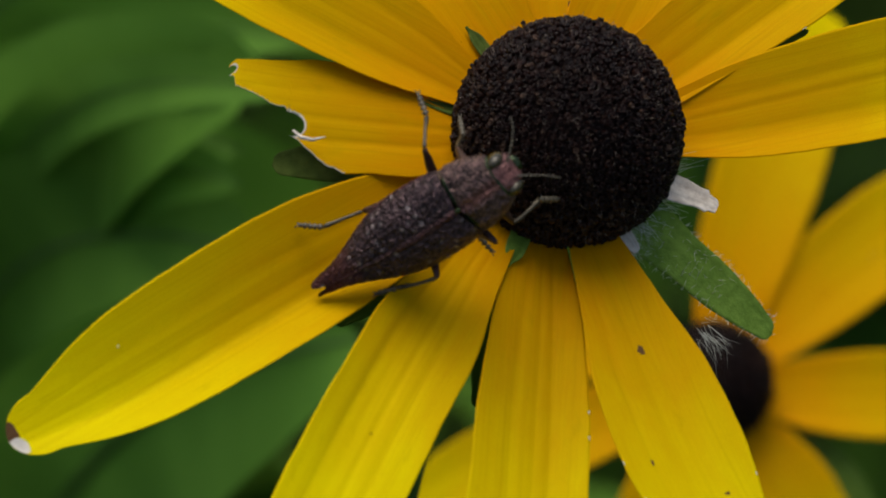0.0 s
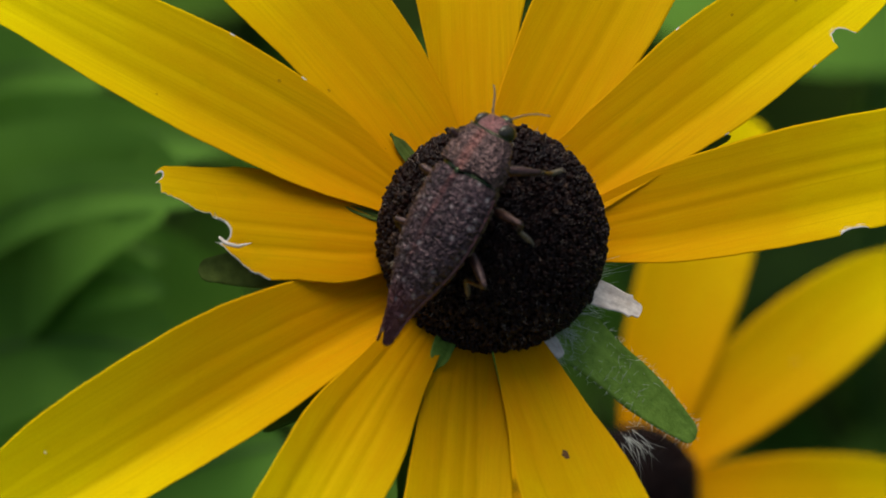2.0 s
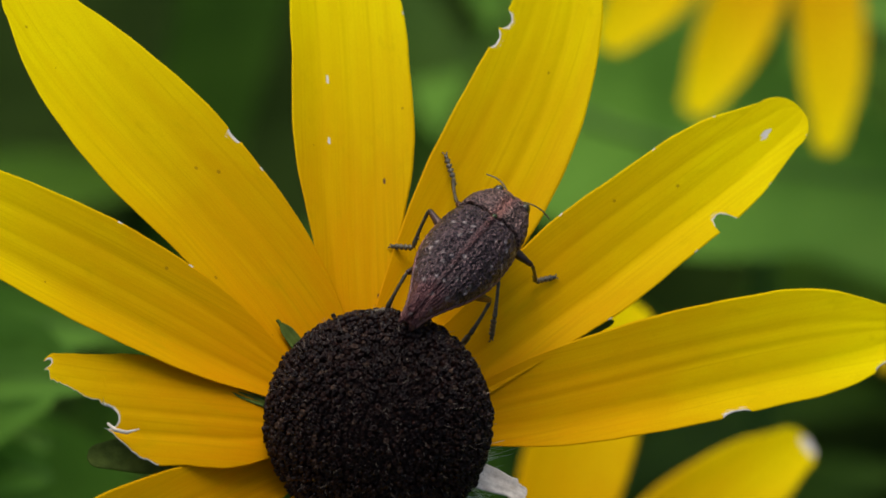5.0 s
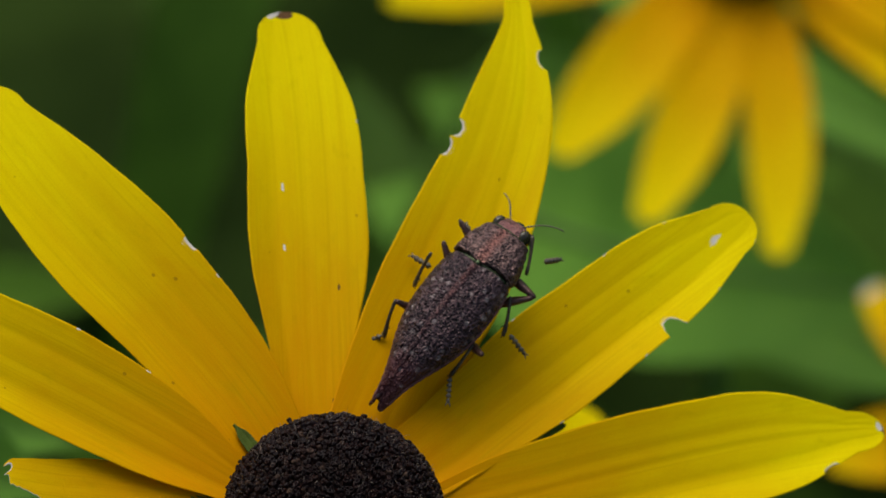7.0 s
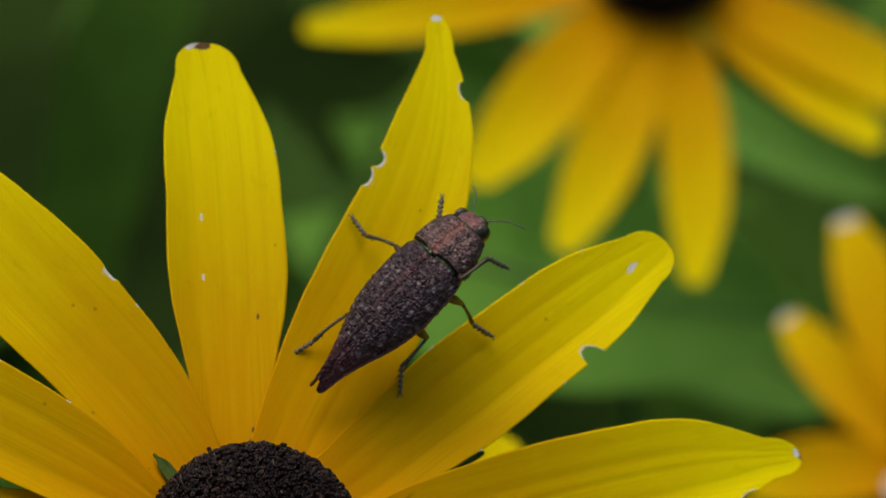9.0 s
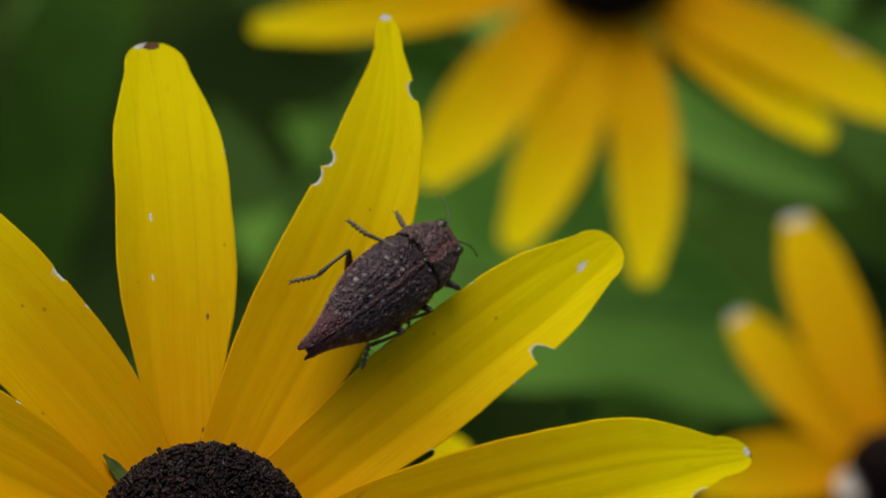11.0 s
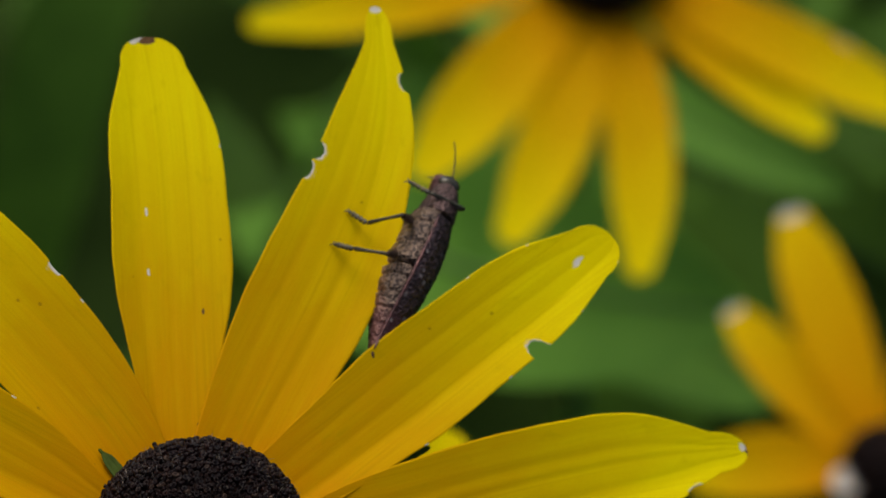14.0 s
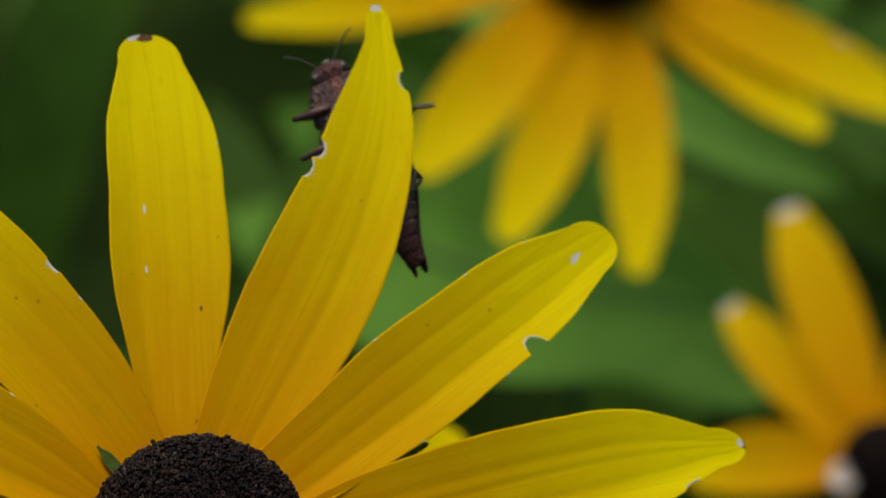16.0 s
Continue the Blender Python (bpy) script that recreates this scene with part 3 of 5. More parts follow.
low_petals[1]["scar"] = ((-0.3, 1.0, 0.8, 0.03, "white"),)
low_susan = flower("black-eyed susan with a small cone just behind", Vector((0.01300, 0.11098, 0.40148)), Vector((0.0999, -0.4590, 0.8828)), (0.02, 0.18, 0.0), low_petals, 0.0055, 0.0020, 400, 0.00033, 0.0037)
v, f, uv, dry, brown = blade(-37.0, 6.0, 0.0, 0.0165, [0.0018, 0.0029, 0.0034, 0.0033, 0.0024, 0.0011], -4, -14, rb=0.0044, h0=-0.0013, nu=12, nv=30, thick=0.0003, seed=51)
link_mesh("bract", v, f, bract_mat, low_susan, "broad hairy green bract", uvs=uv)


# ---------------------------------------------------------------- ground and undergrowth
def ground():
    n, verts, faces = 40, [], []
    for j in range(n + 1):
        for i in range(n + 1):
            x, y = (2 * i / n - 1), (2 * j / n - 1)
            x, y = x * abs(x) ** 3 * 600, y * abs(y) ** 3 * 600
            verts.append((x, y, 0.02 * noise.noise((x * 1.3, y * 1.3, 0)) if abs(x) < 20 and abs(y) < 20 else 0))
    for j in range(n):
        for i in range(n):
            a = j * (n + 1) + i
            faces.append((a, a + 1, a + n + 2, a + n + 1))
    tagged(link_mesh("ground", verts, faces, ground_mat), "dark damp soil and moss under the plants", "ground", kind="structure")


ground()


def leaf_strip(base, heading, length, width, rise, arch, segs=9, keel=0.25):
    """A long leaf: rises from base and arches over."""
    p = Vector(base)
    v, f = [], []
    for j in range(segs + 1):
        s = j / segs
        e = radians(rise - arch * s)
        t = Vector((math.cos(e) * math.cos(heading), math.cos(e) * math.sin(heading), math.sin(e)))
        if j:
            p = p + t * (length / segs)
        sd = Vector((-math.sin(heading), math.cos(heading), 0))
        n = t.cross(sd)
        w = width / 2 * max(0.03, math.sin(math.pi * (0.06 + 0.94 * s) ** 0.8) ** 0.8)
        v += [p - sd * w + n * w * keel, p, p + sd * w + n * w * keel]
    for j in range(segs):
        for i in range(2):
            a = 3 * j + i
            f.append((a, a + 1, a + 4, a + 3))
    return v, f


def undergrowth():
    rng = np.random.RandomState(11)
    verts, faces = [], []
    for k in range(1100):
        x, y = rng.uniform(-0.55, 0.6), rng.uniform(-0.15, 1.3)
        # a thinner patch
        if rng.uniform() < 0.3 and (((x + 0.02) / 0.10) ** 2 + ((y - 0.63) / 0.12) ** 2 < 1):
            continue
        top = 0.20 + 0.55 * max(0, y - 0.02)
        ln = min(rng.uniform(0.06, 0.20), top * 0.95)
        z = 0.0
        v, f = leaf_strip((x, y, z), rng.uniform(0, 6.28), ln, rng.uniform(0.006, 0.03), rng.uniform(35, 85), rng.uniform(10, 90))
        b = len(verts)
        verts += v
        faces += [tuple(b + i for i in q) for q in f]
    tagged(link_mesh("undergrowth", verts, faces, leaf_mat), "dense green leaves and grass blades below the flowers", "plants", kind="stuff")


undergrowth()


def meadow():
    """Sparser leaves around the thick of the plants, thinning out with distance."""
    rng = np.random.RandomState(29)
    verts, faces = [], []
    while len(verts) < 3 * 8 * 3200:
        r, a = 0.3 + 3.2 * rng.uniform() ** 0.8, rng.uniform(0, 6.2832)
        x, y = r * math.cos(a), 0.5 + r * math.sin(a)
        if -0.55 < x < 0.6 and -0.15 < y < 1.3 or math.hypot(x, y + 0.36) < 0.3:
            continue
        v, f = leaf_strip((x, y, 0.0), rng.uniform(0, 6.28), rng.uniform(0.07, 0.28), rng.uniform(0.008, 0.03), rng.uniform(40, 85), rng.uniform(10, 80), 7)
        b = len(verts)
        verts += v
        faces += [tuple(b + i for i in q) for q in f]
    tagged(link_mesh("meadow_grass", verts, faces, leaf_mat), "green grass and leaves of the surrounding meadow", "plants", kind="stuff")


meadow()


def long_leaf(tip, bend, foot, width, label):
    """A broad grass-like leaf that rises from the soil and leans over to its tip."""
    foot, bend, tip = Vector(foot), Vector(bend), Vector(tip)
    v, f, n = [], [], 26
    for j in range(n + 1):
        s = j / n
        p = foot * (1 - s) ** 2 + bend * 2 * s * (1 - s) + tip * s * s
        t = ((bend - foot) * (1 - s) + (tip - bend) * s).normalized()
        sd = t.cross(Vector((0, -0.7, 0.7))).normalized()
        nn = sd.cross(t)
        w = width / 2 * (0.35 + 0.65 * math.sin(math.pi * min(1, 0.15 + s * 0.6))) * math.sqrt(max(0.0004, 1 - s ** 5))
        for x in (-1, -0.5, 0, 0.5, 1):
            v.append(p + sd * w * x + nn * w * 0.35 * abs(x))
    for j in range(n):
        for i in range(4):
            a = 5 * j + i
            f.append((a, a + 1, a + 6, a + 5))
    root = tagged(new("grass_leaf"), label, "leaf", "long leaves among the flowers")
    link_mesh("blade", v, f, long_leaf_mat, root)
    rib, faces = tube_mesh([v[5 * j + 2] for j in range(n + 1)], [width * (0.05 - 0.04 * j / n) for j in range(n + 1)], 6)
    link_mesh("midrib", rib, faces, stem_mat, root, "paler rib along the leaf")


long_leaf((-0.030, 0.137, 0.418), (-0.067, 0.134, 0.422), (-0.097, 0.451, 0.0), 0.024, "long blurred green leaf leaning between the flower stems")
long_leaf((-0.027, 0.167, 0.392), (-0.079, 0.174, 0.403), (-0.109, 0.476, 0.0), 0.012, "long blurred green leaf leaning between the flower stems")
long_leaf((-0.026, 0.114, 0.438), (-0.068, 0.119, 0.448), (-0.098, 0.455, 0.0), 0.008, "long blurred green leaf leaning between the flower stems")
long_leaf((-0.031, 0.138, 0.391), (-0.071, 0.144, 0.402), (-0.101, 0.446, 0.0), 0.024, "long blurred green leaf leaning between the flower stems")
long_leaf((-0.040, 0.187, 0.383), (-0.078, 0.191, 0.392), (-0.108, 0.485, 0.0), 0.014, "long blurred green leaf leaning between the flower stems")
long_leaf((-0.032, 0.136, 0.418), (-0.058, 0.142, 0.428), (-0.088, 0.463, 0.0), 0.012, "long blurred green leaf leaning between the flower stems")
long_leaf((-0.033, 0.136, 0.403), (-0.059, 0.141, 0.413), (-0.089, 0.451, 0.0), 0.012, "long blurred green leaf leaning between the flower stems")
long_leaf((0.1000, 0.4453, 0.1716), (0.0314, 0.4621, 0.1926), (0.018, 0.760, 0.0), 0.0140, "long blurred green leaf leaning between the flower stems")
long_leaf((-0.021, 0.125, 0.393), (-0.060, 0.117, 0.392), (-0.090, 0.411, 0.0), 0.028, "long blurred green leaf leaning between the flower stems")
long_leaf((-0.035, 0.166, 0.377), (-0.078, 0.176, 0.390), (-0.108, 0.468, 0.0), 0.022, "long blurred green leaf leaning between the flower stems")
long_leaf((0.0777, 0.3921, 0.1976), (0.0252, 0.3921, 0.2037), (0.013, 0.637, 0.0), 0.0366, "long blurred green leaf leaning between the flower stems")
long_leaf((0.0874, 0.4007, 0.1708), (0.0350, 0.4226, 0.1952), (0.023, 0.658, 0.0), 0.0317, "long blurred green leaf leaning between the flower stems")
long_leaf((-0.0267, 0.205, 0.3198), (-0.0576, 0.210, 0.3264), (-0.110, 0.490, 0.0), 0.040, "long blurred green leaf leaning between the flower stems")

# ---------------------------------------------------------------- beetle
MM = 0.001


def beetle_shell_material(name, dark, mid, pale, red, seam, pits, metal, flecks, whole=False):
    """Bronzed, pitted shell: dark hollows in a coppery mesh, a red seam down the middle and waxy pale flecks in loose groups."""
    m = Mat(name)
    v = m.coords("Object")
    sep = m.n("SeparateXYZ")
    m.link(v, sep.inputs["Vector"])
    n1 = m.noise(v, 420, 4.0, 0.6)
    n2 = m.noise(v, 2400, 4.0, 0.7)
    vor = m.n("TexVoronoi", Scale=pits)
    m.link(v, vor.inputs["Vector"])
    # hollows and ridges
    ridge = m.math("ADD", m.math("MULTIPLY", vor.outputs["Distance"], 0.75), m.math("MULTIPLY", n2, 0.45))
    col = m.ramp(m.math("ADD", ridge, m.math("MULTIPLY", m.math("SUBTRACT", n1, 0.5), 0.4)), [(0.38, dark), (0.56, mid), (0.76, pale)])
    # red along the middle, towards the front
    mid_line = m.math("SUBTRACT", 1.0, m.math("MULTIPLY", m.math("ABSOLUTE", sep.outputs["Y"]), 1000.0 / seam))
    mid_line = m.math("MULTIPLY", m.ramp(mid_line, [(0.1, (0, 0, 0)), (0.9, (1, 1, 1))]), m.ramp(m.math("ADD", m.math("MULTIPLY", sep.outputs["X"], 90.0), n2), [(0.05, (0.85, 0.85, 0.85) if whole else (0, 0, 0)), (0.75, (1, 1, 1))]))
    col = m.mix(m.math("MULTIPLY", mid_line, m.ramp(ridge, [(0.3, (0.05, 0.05, 0.05)), (0.65, (0.62, 0.62, 0.62))])), col, red)
    # the narrow tail is redder
    tail = m.ramp(m.math("ADD", m.math("MULTIPLY", sep.outputs["X"], -150.0), m.math("MULTIPLY", n2, 0.3)), [(0.80, (0, 0, 0)), (1.0, (0.6, 0.6, 0.6))])
    col = m.mix(tail, col, (0.085, 0.024, 0.024))
    fleck = m.n("TexVoronoi", Scale=1250.0)
    m.link(v, fleck.inputs["Vector"])
    group = m.ramp(m.noise(v, 330, 2.0), [(0.40, (0, 0, 0)), (0.58, (1, 1, 1))])
    near = m.ramp(m.math("ADD", fleck.outputs["Distance"], m.math("MULTIPLY", n2, 0.26)), [(0.25, (1, 1, 1)), (0.42, (0, 0, 0))])
    on = m.math("MULTIPLY", m.math("MULTIPLY", near, m.math("GREATER_THAN", fleck.outputs["Color"], 0.26)), m.math("ADD", m.math("MULTIPLY", group, 0.40), 0.55))
    on = m.math("MULTIPLY", on, flecks)
    col = m.mix(on, col, (0.235, 0.190, 0.175))
    m.set(Base_Color=col, Roughness=m.math("ADD", m.math("MULTIPLY", n2, 0.30), 0.22), Metallic=m.math("MULTIPLY", m.math("SUBTRACT", 1.0, on), metal))
    m.b.inputs["Specular IOR Level"].default_value = 0.35
    m.bump(m.math("ADD", vor.outputs["Distance"], m.math("MULTIPLY", n2, 0.8)), 0.00011, 1.0)
    return m.m


elytra_mat = beetle_shell_material("bronze_wing_case", (0.0035, 0.0022, 0.0022), (0.026, 0.0140, 0.0155), (0.080, 0.047, 0.048), (0.15, 0.050, 0.042), 0.36, 5200.0, 0.5, 1.0)
pronotum_mat = beetle_shell_material("coppery_pronotum", (0.006, 0.0035, 0.003), (0.058, 0.033, 0.028), (0.16, 0.094, 0.080), (0.26, 0.095, 0.07), 0.7, 5200.0, 0.5, 0.0)
brow_mat = beetle_shell_material("copper_red_brow", (0.010, 0.005, 0.005), (0.085, 0.042, 0.040), (0.20, 0.105, 0.095), (0.26, 0.095, 0.08), 1.4, 6200.0, 0.45, 0.0)
belly_mat = beetle_shell_material("copper_green_belly", (0.012, 0.008, 0.005), (0.085, 0.052, 0.034), (0.21, 0.14, 0.092), (0.30, 0.088, 0.062), 1.7, 4200.0, 0.35, 0.0, True)
suture_mat = plain("copper_red_suture", (0.012, 0.006, 0.0055), (0.062, 0.026, 0.023), 1500, 0.4, 0.00006, 2, 0.5)
rim_mat = plain("red_brown_rim", (0.025, 0.011, 0.010), (0.15, 0.052, 0.046), 1300, 0.36, 0.00006, 2, 0.4)
leg_mat = plain("dark_copper_leg", (0.022, 0.011, 0.008), (0.085, 0.038, 0.027), 2200, 0.36, 0.00005, 3, 0.45)
shin_mat = plain("greenish_bronze_shin", (0.018, 0.014, 0.008), (0.085, 0.070, 0.040), 2000, 0.34, 0.00005, 3, 0.45)
tarsus_mat = plain("greenish_tarsus", (0.05, 0.045, 0.03), (0.12, 0.10, 0.065), 2600, 0.45, 0.00004, 3, 0.2)
eye_mat = plain("olive_compound_eye", (0.020, 0.018, 0.008), (0.052, 0.042, 0.018), 1600, 0.26, 0.00002, 6, 0.1)
collar_mat = plain("green_black_collar", (0.012, 0.024, 0.008), (0.048, 0.070, 0.022), 1800, 0.26, 0.0, 1, 0.6)


def lerp_curve(x, pts):
    xs, ys = zip(*sorted(pts))
    return np.interp(x, xs, ys)


HALF_W = [(-9.0, 0.60), (-7.8, 0.72), (-6.8, 0.92), (-5.6, 1.32), (-4.5, 1.76), (-3.5, 2.20), (-2.0, 2.70), (-0.5, 2.96), (1.5, 3.00), (3.0, 2.92), (3.9, 2.78), (4.4, 2.55)]
TOP = [(-9.0, 0.42), (-7.0, 0.88), (-5.0, 1.45), (-2.5, 1.92), (0.5, 2.12), (2.5, 2.02), (3.8, 1.78), (4.6, 1.40)]
BOTTOM = [(-8.3, -0.05), (-7.0, -0.60), (-5.0, -1.30), (-2.5, -1.85), (0.5, -2.05), (3.0, -1.95), (4.7, -1.5)]
PRONOTUM_W = [(4.1, 2.62), (4.6, 2.72), (5.3, 2.66), (6.1, 2.42), (6.9, 2.06), (7.5, 1.74)]
PRONOTUM_TOP = [(4.1, 1.50), (5.0, 1.66), (6.0, 1.50), (7.4, 1.02)]


def smooth_curve(x, pts):
    """Rounded version of a bent line through pts."""
    return sum(lerp_curve(x + d, pts) for d in (-0.5, -0.25, 0, 0.25, 0.5)) / 5


def base_lobe(y):
    """How far the joint of pronotum and wing cases bows backwards at y: a lobe in the middle and drawn-out corners."""
    return -0.30 * math.exp(-(y / 0.75) ** 2) - 0.26 * min(1, abs(y) / 2.6) ** 6


def elytron(side):
    """A wing case: swollen shoulder, broken ridges along it, coarse grains and pits, and a free prong at the end."""
    nv, nu = 230, 54
    top, bot = [], []
    for j in range(nv + 1):
        x = 4.10 - 13.1 * j / nv
        w, h = smooth_curve(x, HALF_W), smooth_curve(x, TOP)
        w *= 1 + 0.010 * math.sin(x * 9)
        gap = 0.015 + 0.22 * max(0, (-7.3 - x) / 1.7) ** 1.1
        tip = max(0.0, (-8.55 - x) / 0.45)
        front = max(0.0, (x - 3.3) / 1.0)
        for i in range(nu + 1):
            u = i / nu
            y = gap + (w - gap) * u
            if tip > 0:
                y = gap + (w - gap) * (0.5 + (u - 0.5) * math.sqrt(max(0.05, 1 - tip ** 2 * 0.9)))
            q = min(1, y / (w + 1e-6))
            z = h * (1 - q ** 2.3) ** 0.62
            z += 0.07 * math.exp(-(u / 0.05) ** 2) - 0.05 * math.exp(-((u - 0.11) / 0.05) ** 2)
            z += 0.10 * math.exp(-((y - 1.9) / 0.6) ** 2 - ((x - 3.1) / 0.8) ** 2) - 0.10 * math.exp(-((y - 1.05) / 0.4) ** 2 - ((x - 3.6) / 0.6) ** 2)
            # ridges that break up along their length, stronger to the tail
            broken = 0.5 + 0.9 * noise.noise((x * 1.1, u * 9.0, 5.0 * side))
            rib = 0.052 * math.sin(u * 44 + 1.2 * noise.noise((x * 0.7, u * 3, 2.0))) * max(0.1, broken) * lerp_curve(x, [(-8.7, 1.3), (-4, 1.0), (1, 0.6), (4.6, 0.3)])
            yy = side * y
            lump = 0.05 * noise.noise((x * 1.5, yy * 1.5, 3.1)) + 0.085 * noise.noise((x * 3.0, yy * 4.2, 7.7)) + 0.085 * noise.noise((x * 6.5, yy * 8.0, 1.3)) + 0.04 * noise.noise((x * 14, yy * 14, 4.3))
            amp = min(1, (1 - q) * 4 + 0.4)
            z += (rib + lump) * amp
            edge = 0.05 * noise.noise((x * 5.0, side * 3.0, 9.0)) * q ** 8
            xs = x + base_lobe(y) * min(1, front) ** 1.5
            top.append((xs * MM, side * (y + edge) * MM, z * MM))
            bot.append((xs * MM, side * y * MM * 0.985, (z - 0.13) * MM))
    v, f = shell(np.array(top), np.array(bot), nu, nv)
    if side > 0:
        f = [tuple(reversed(q)) for q in f]
    return v, f


def ring_body(x0, x1, n, half, up, down, seg=36, relief=0.05, power=2.3, grooves=()):
    """A closed lofted body along x with superellipse sections."""
    verts, faces = [], []
    for j in range(n + 1):
        x = x0 + (x1 - x0) * j / n
        e = min(j, n - j) / max(3, n // 14)
        close = math.sqrt(max(0.02, 1 - (1 - e) ** 2)) if e < 1 else 1.0
        g = 1 - sum(0.10 * math.exp(-((x - gx) / 0.10) ** 2) for gx in grooves)
        for i in range(seg):
            a = 2 * math.pi * i / seg
            c, s = math.cos(a), math.sin(a)
            y = half(x) * math.copysign(abs(c) ** (2 / power), c)
            z = (up(x) if s > 0 else down(x)) * math.copysign(abs(s) ** (2 / power), s)
            r = relief * (noise.noise((x * 2.2, y * 2.2, z * 2.2)) + 0.7 * noise.noise((x * 6, y * 6, z * 6)))
            k = close * g
            verts.append((x * MM, (y * k + r * c) * MM, (z * k + r * s) * MM))
    for j in range(n):
        for i in range(seg):
            i2 = (i + 1) % seg
            faces.append((j * seg + i, j * seg + i2, (j + 1) * seg + i2, (j + 1) * seg + i))
    faces.append(tuple(reversed(range(seg))))
    faces.append(tuple(n * seg + i for i in range(seg)))
    if x1 > x0:
        faces = [tuple(reversed(q)) for q in faces]
    return verts, faces


def ball(c, r, seg=18, rows=12):
    verts, faces = [], []
    for j in range(rows + 1):
        th = math.pi * (0.02 + 0.96 * j / rows)
        for i in range(seg):
            a = 2 * math.pi * i / seg
            verts.append(((c[0] + r[0] * math.sin(th) * math.cos(a)) * MM, (c[1] + r[1] * math.sin(th) * math.sin(a)) * MM, (c[2] + r[2] * math.cos(th)) * MM))
    for j in range(rows):
        for i in range(seg):
            i2 = (i + 1) % seg
            faces.append((j * seg + i, (j + 1) * seg + i, (j + 1) * seg + i2, j * seg + i2))
    faces.append(tuple(range(seg)))
    faces.append(tuple(reversed([rows * seg + i for i in range(seg)])))
    return verts, faces


def limb(points, radii, sides=10):
    v, f = tube_mesh([Vector(p) * MM for p in points], [r * MM for r in radii], sides)
    return v, f


def join(meshes):
    verts, faces = [], []
    for v, f in meshes:
        b = len(verts)
        verts += list(v)
        faces += [tuple(b + i for i in q) for q in f]
    return verts, faces


FEMUR, TIBIA, TARSUS = 3.1, 3.0, 2.3
HIPS = {"LF": (5.3, 1.1, -1.2), "LM": (2.7, 1.75, -1.6), "LH": (-0.6, 1.75, -1.7), "RF": (5.3, -1.1, -1.2), "RM": (2.7, -1.75, -1.6), "RH": (-0.6, -1.75, -1.7)}


def build_beetle():
    root = tagged(new("beetle"), "rough bronze-brown jewel beetle with pale flecks climbing over the flower", "beetle")
    for side in (1, -1):
        v, f = elytron(side)
        ely = link_mesh("elytron", v, f, elytra_mat, root, "pitted dark bronze wing case with pale flecks")
        rim = [(x, side * 0.985 * float(smooth_curve(x, HALF_W)), 0.02) for x in np.linspace(3.4, -8.3, 60)]
        v, f = limb(rim, [0.09 + 0.04 * math.sin(math.pi * i / 59) + 0.02 * math.sin(i * 1.9) for i in range(60)], 7)
        link_mesh("rim", v, f, rim_mat, ely, "raised red-brown edge of the wing case")
    # raised coppery strip along the meeting edge of the wing cases
    pts = [(x, 0.0, float(smooth_curve(x, TOP)) + 0.015) for x in np.linspace(3.8, -7.3, 40)]
    v, f = limb(pts, [0.035 + 0.03 * math.sin(math.pi * i / 39) + 0.012 * math.sin(i * 2.7) for i in range(40)], 6)
    link_mesh("suture", v, f, suture_mat, root, "copper-red seam of the wing cases")
    v, f = ring_body(4.7, -1.2, 60, lambda x: 0.94 * smooth_curve(x, HALF_W), lambda x: 0.55, lambda x: -smooth_curve(x, BOTTOM), 96, relief=0.07, grooves=(2.9, 0.9))
    link_mesh("thorax", v, f, belly_mat, root, "coppery pitted underside of the thorax")
    v, f = ring_body(-1.0, -8.35, 120, lambda x: 0.90 * smooth_curve(x, HALF_W), lambda x: 0.25, lambda x: -smooth_curve(x, BOTTOM) + 0.04, 80, relief=0.06, grooves=(-2.2, -3.6, -4.9, -6.1, -7.2))
    link_mesh("abdomen", v, f, belly_mat, root, "ringed coppery green abdomen")
    v, f = ring_body(4.32, 7.5, 96, lambda x: smooth_curve(x, PRONOTUM_W), lambda x: smooth_curve(x, PRONOTUM_TOP), lambda x: lerp_curve(x, [(4.3, 1.45), (7.4, 0.95)]), 120, 0.075)
    out = []
    for a, b, c in v:
        x, y = a / MM, b / MM
        if c > 0:
            # furrow down the middle, a pit on either side, coarse pits between raised wrinkles
            c += MM * (-0.10 * math.exp(-(y / 0.20) ** 2) - 0.10 * math.exp(-((abs(y) - 1.35) / 0.35) ** 2 - ((x - 5.2) / 0.6) ** 2))
            c += MM * (0.085 * noise.noise((x * 5.5, y * 7.5, 2.2)) + 0.05 * noise.noise((x * 12, y * 12, 6.1)))
        out.append((a + MM * base_lobe(y) * max(0, 1 - (x - 4.32) / 1.6), b, c))
    link_mesh("pronotum", out, f, pronotum_mat, root, "coppery pitted pronotum")
    v, f = ring_body(7.25, 7.62, 6, lambda x: 1.70, lambda x: 1.05, lambda x: 0.9, 32, 0.01)
    link_mesh("collar", v, f, collar_mat, root, "thin green-black collar behind the head")
    v, f = ring_body(3.6, 4.7, 6, lambda x: 2.36, lambda x: 1.30, lambda x: 1.2, 36, 0.01)
    link_mesh("waist", v, f, collar_mat, root, "dark green joint between wing cases and pronotum")
    v, f = ball((4.02, 0.0, 1.62), (0.26, 0.20, 0.14))
    link_mesh("scutellum", v, f, collar_mat, root, "small green plate between wing cases and pronotum")
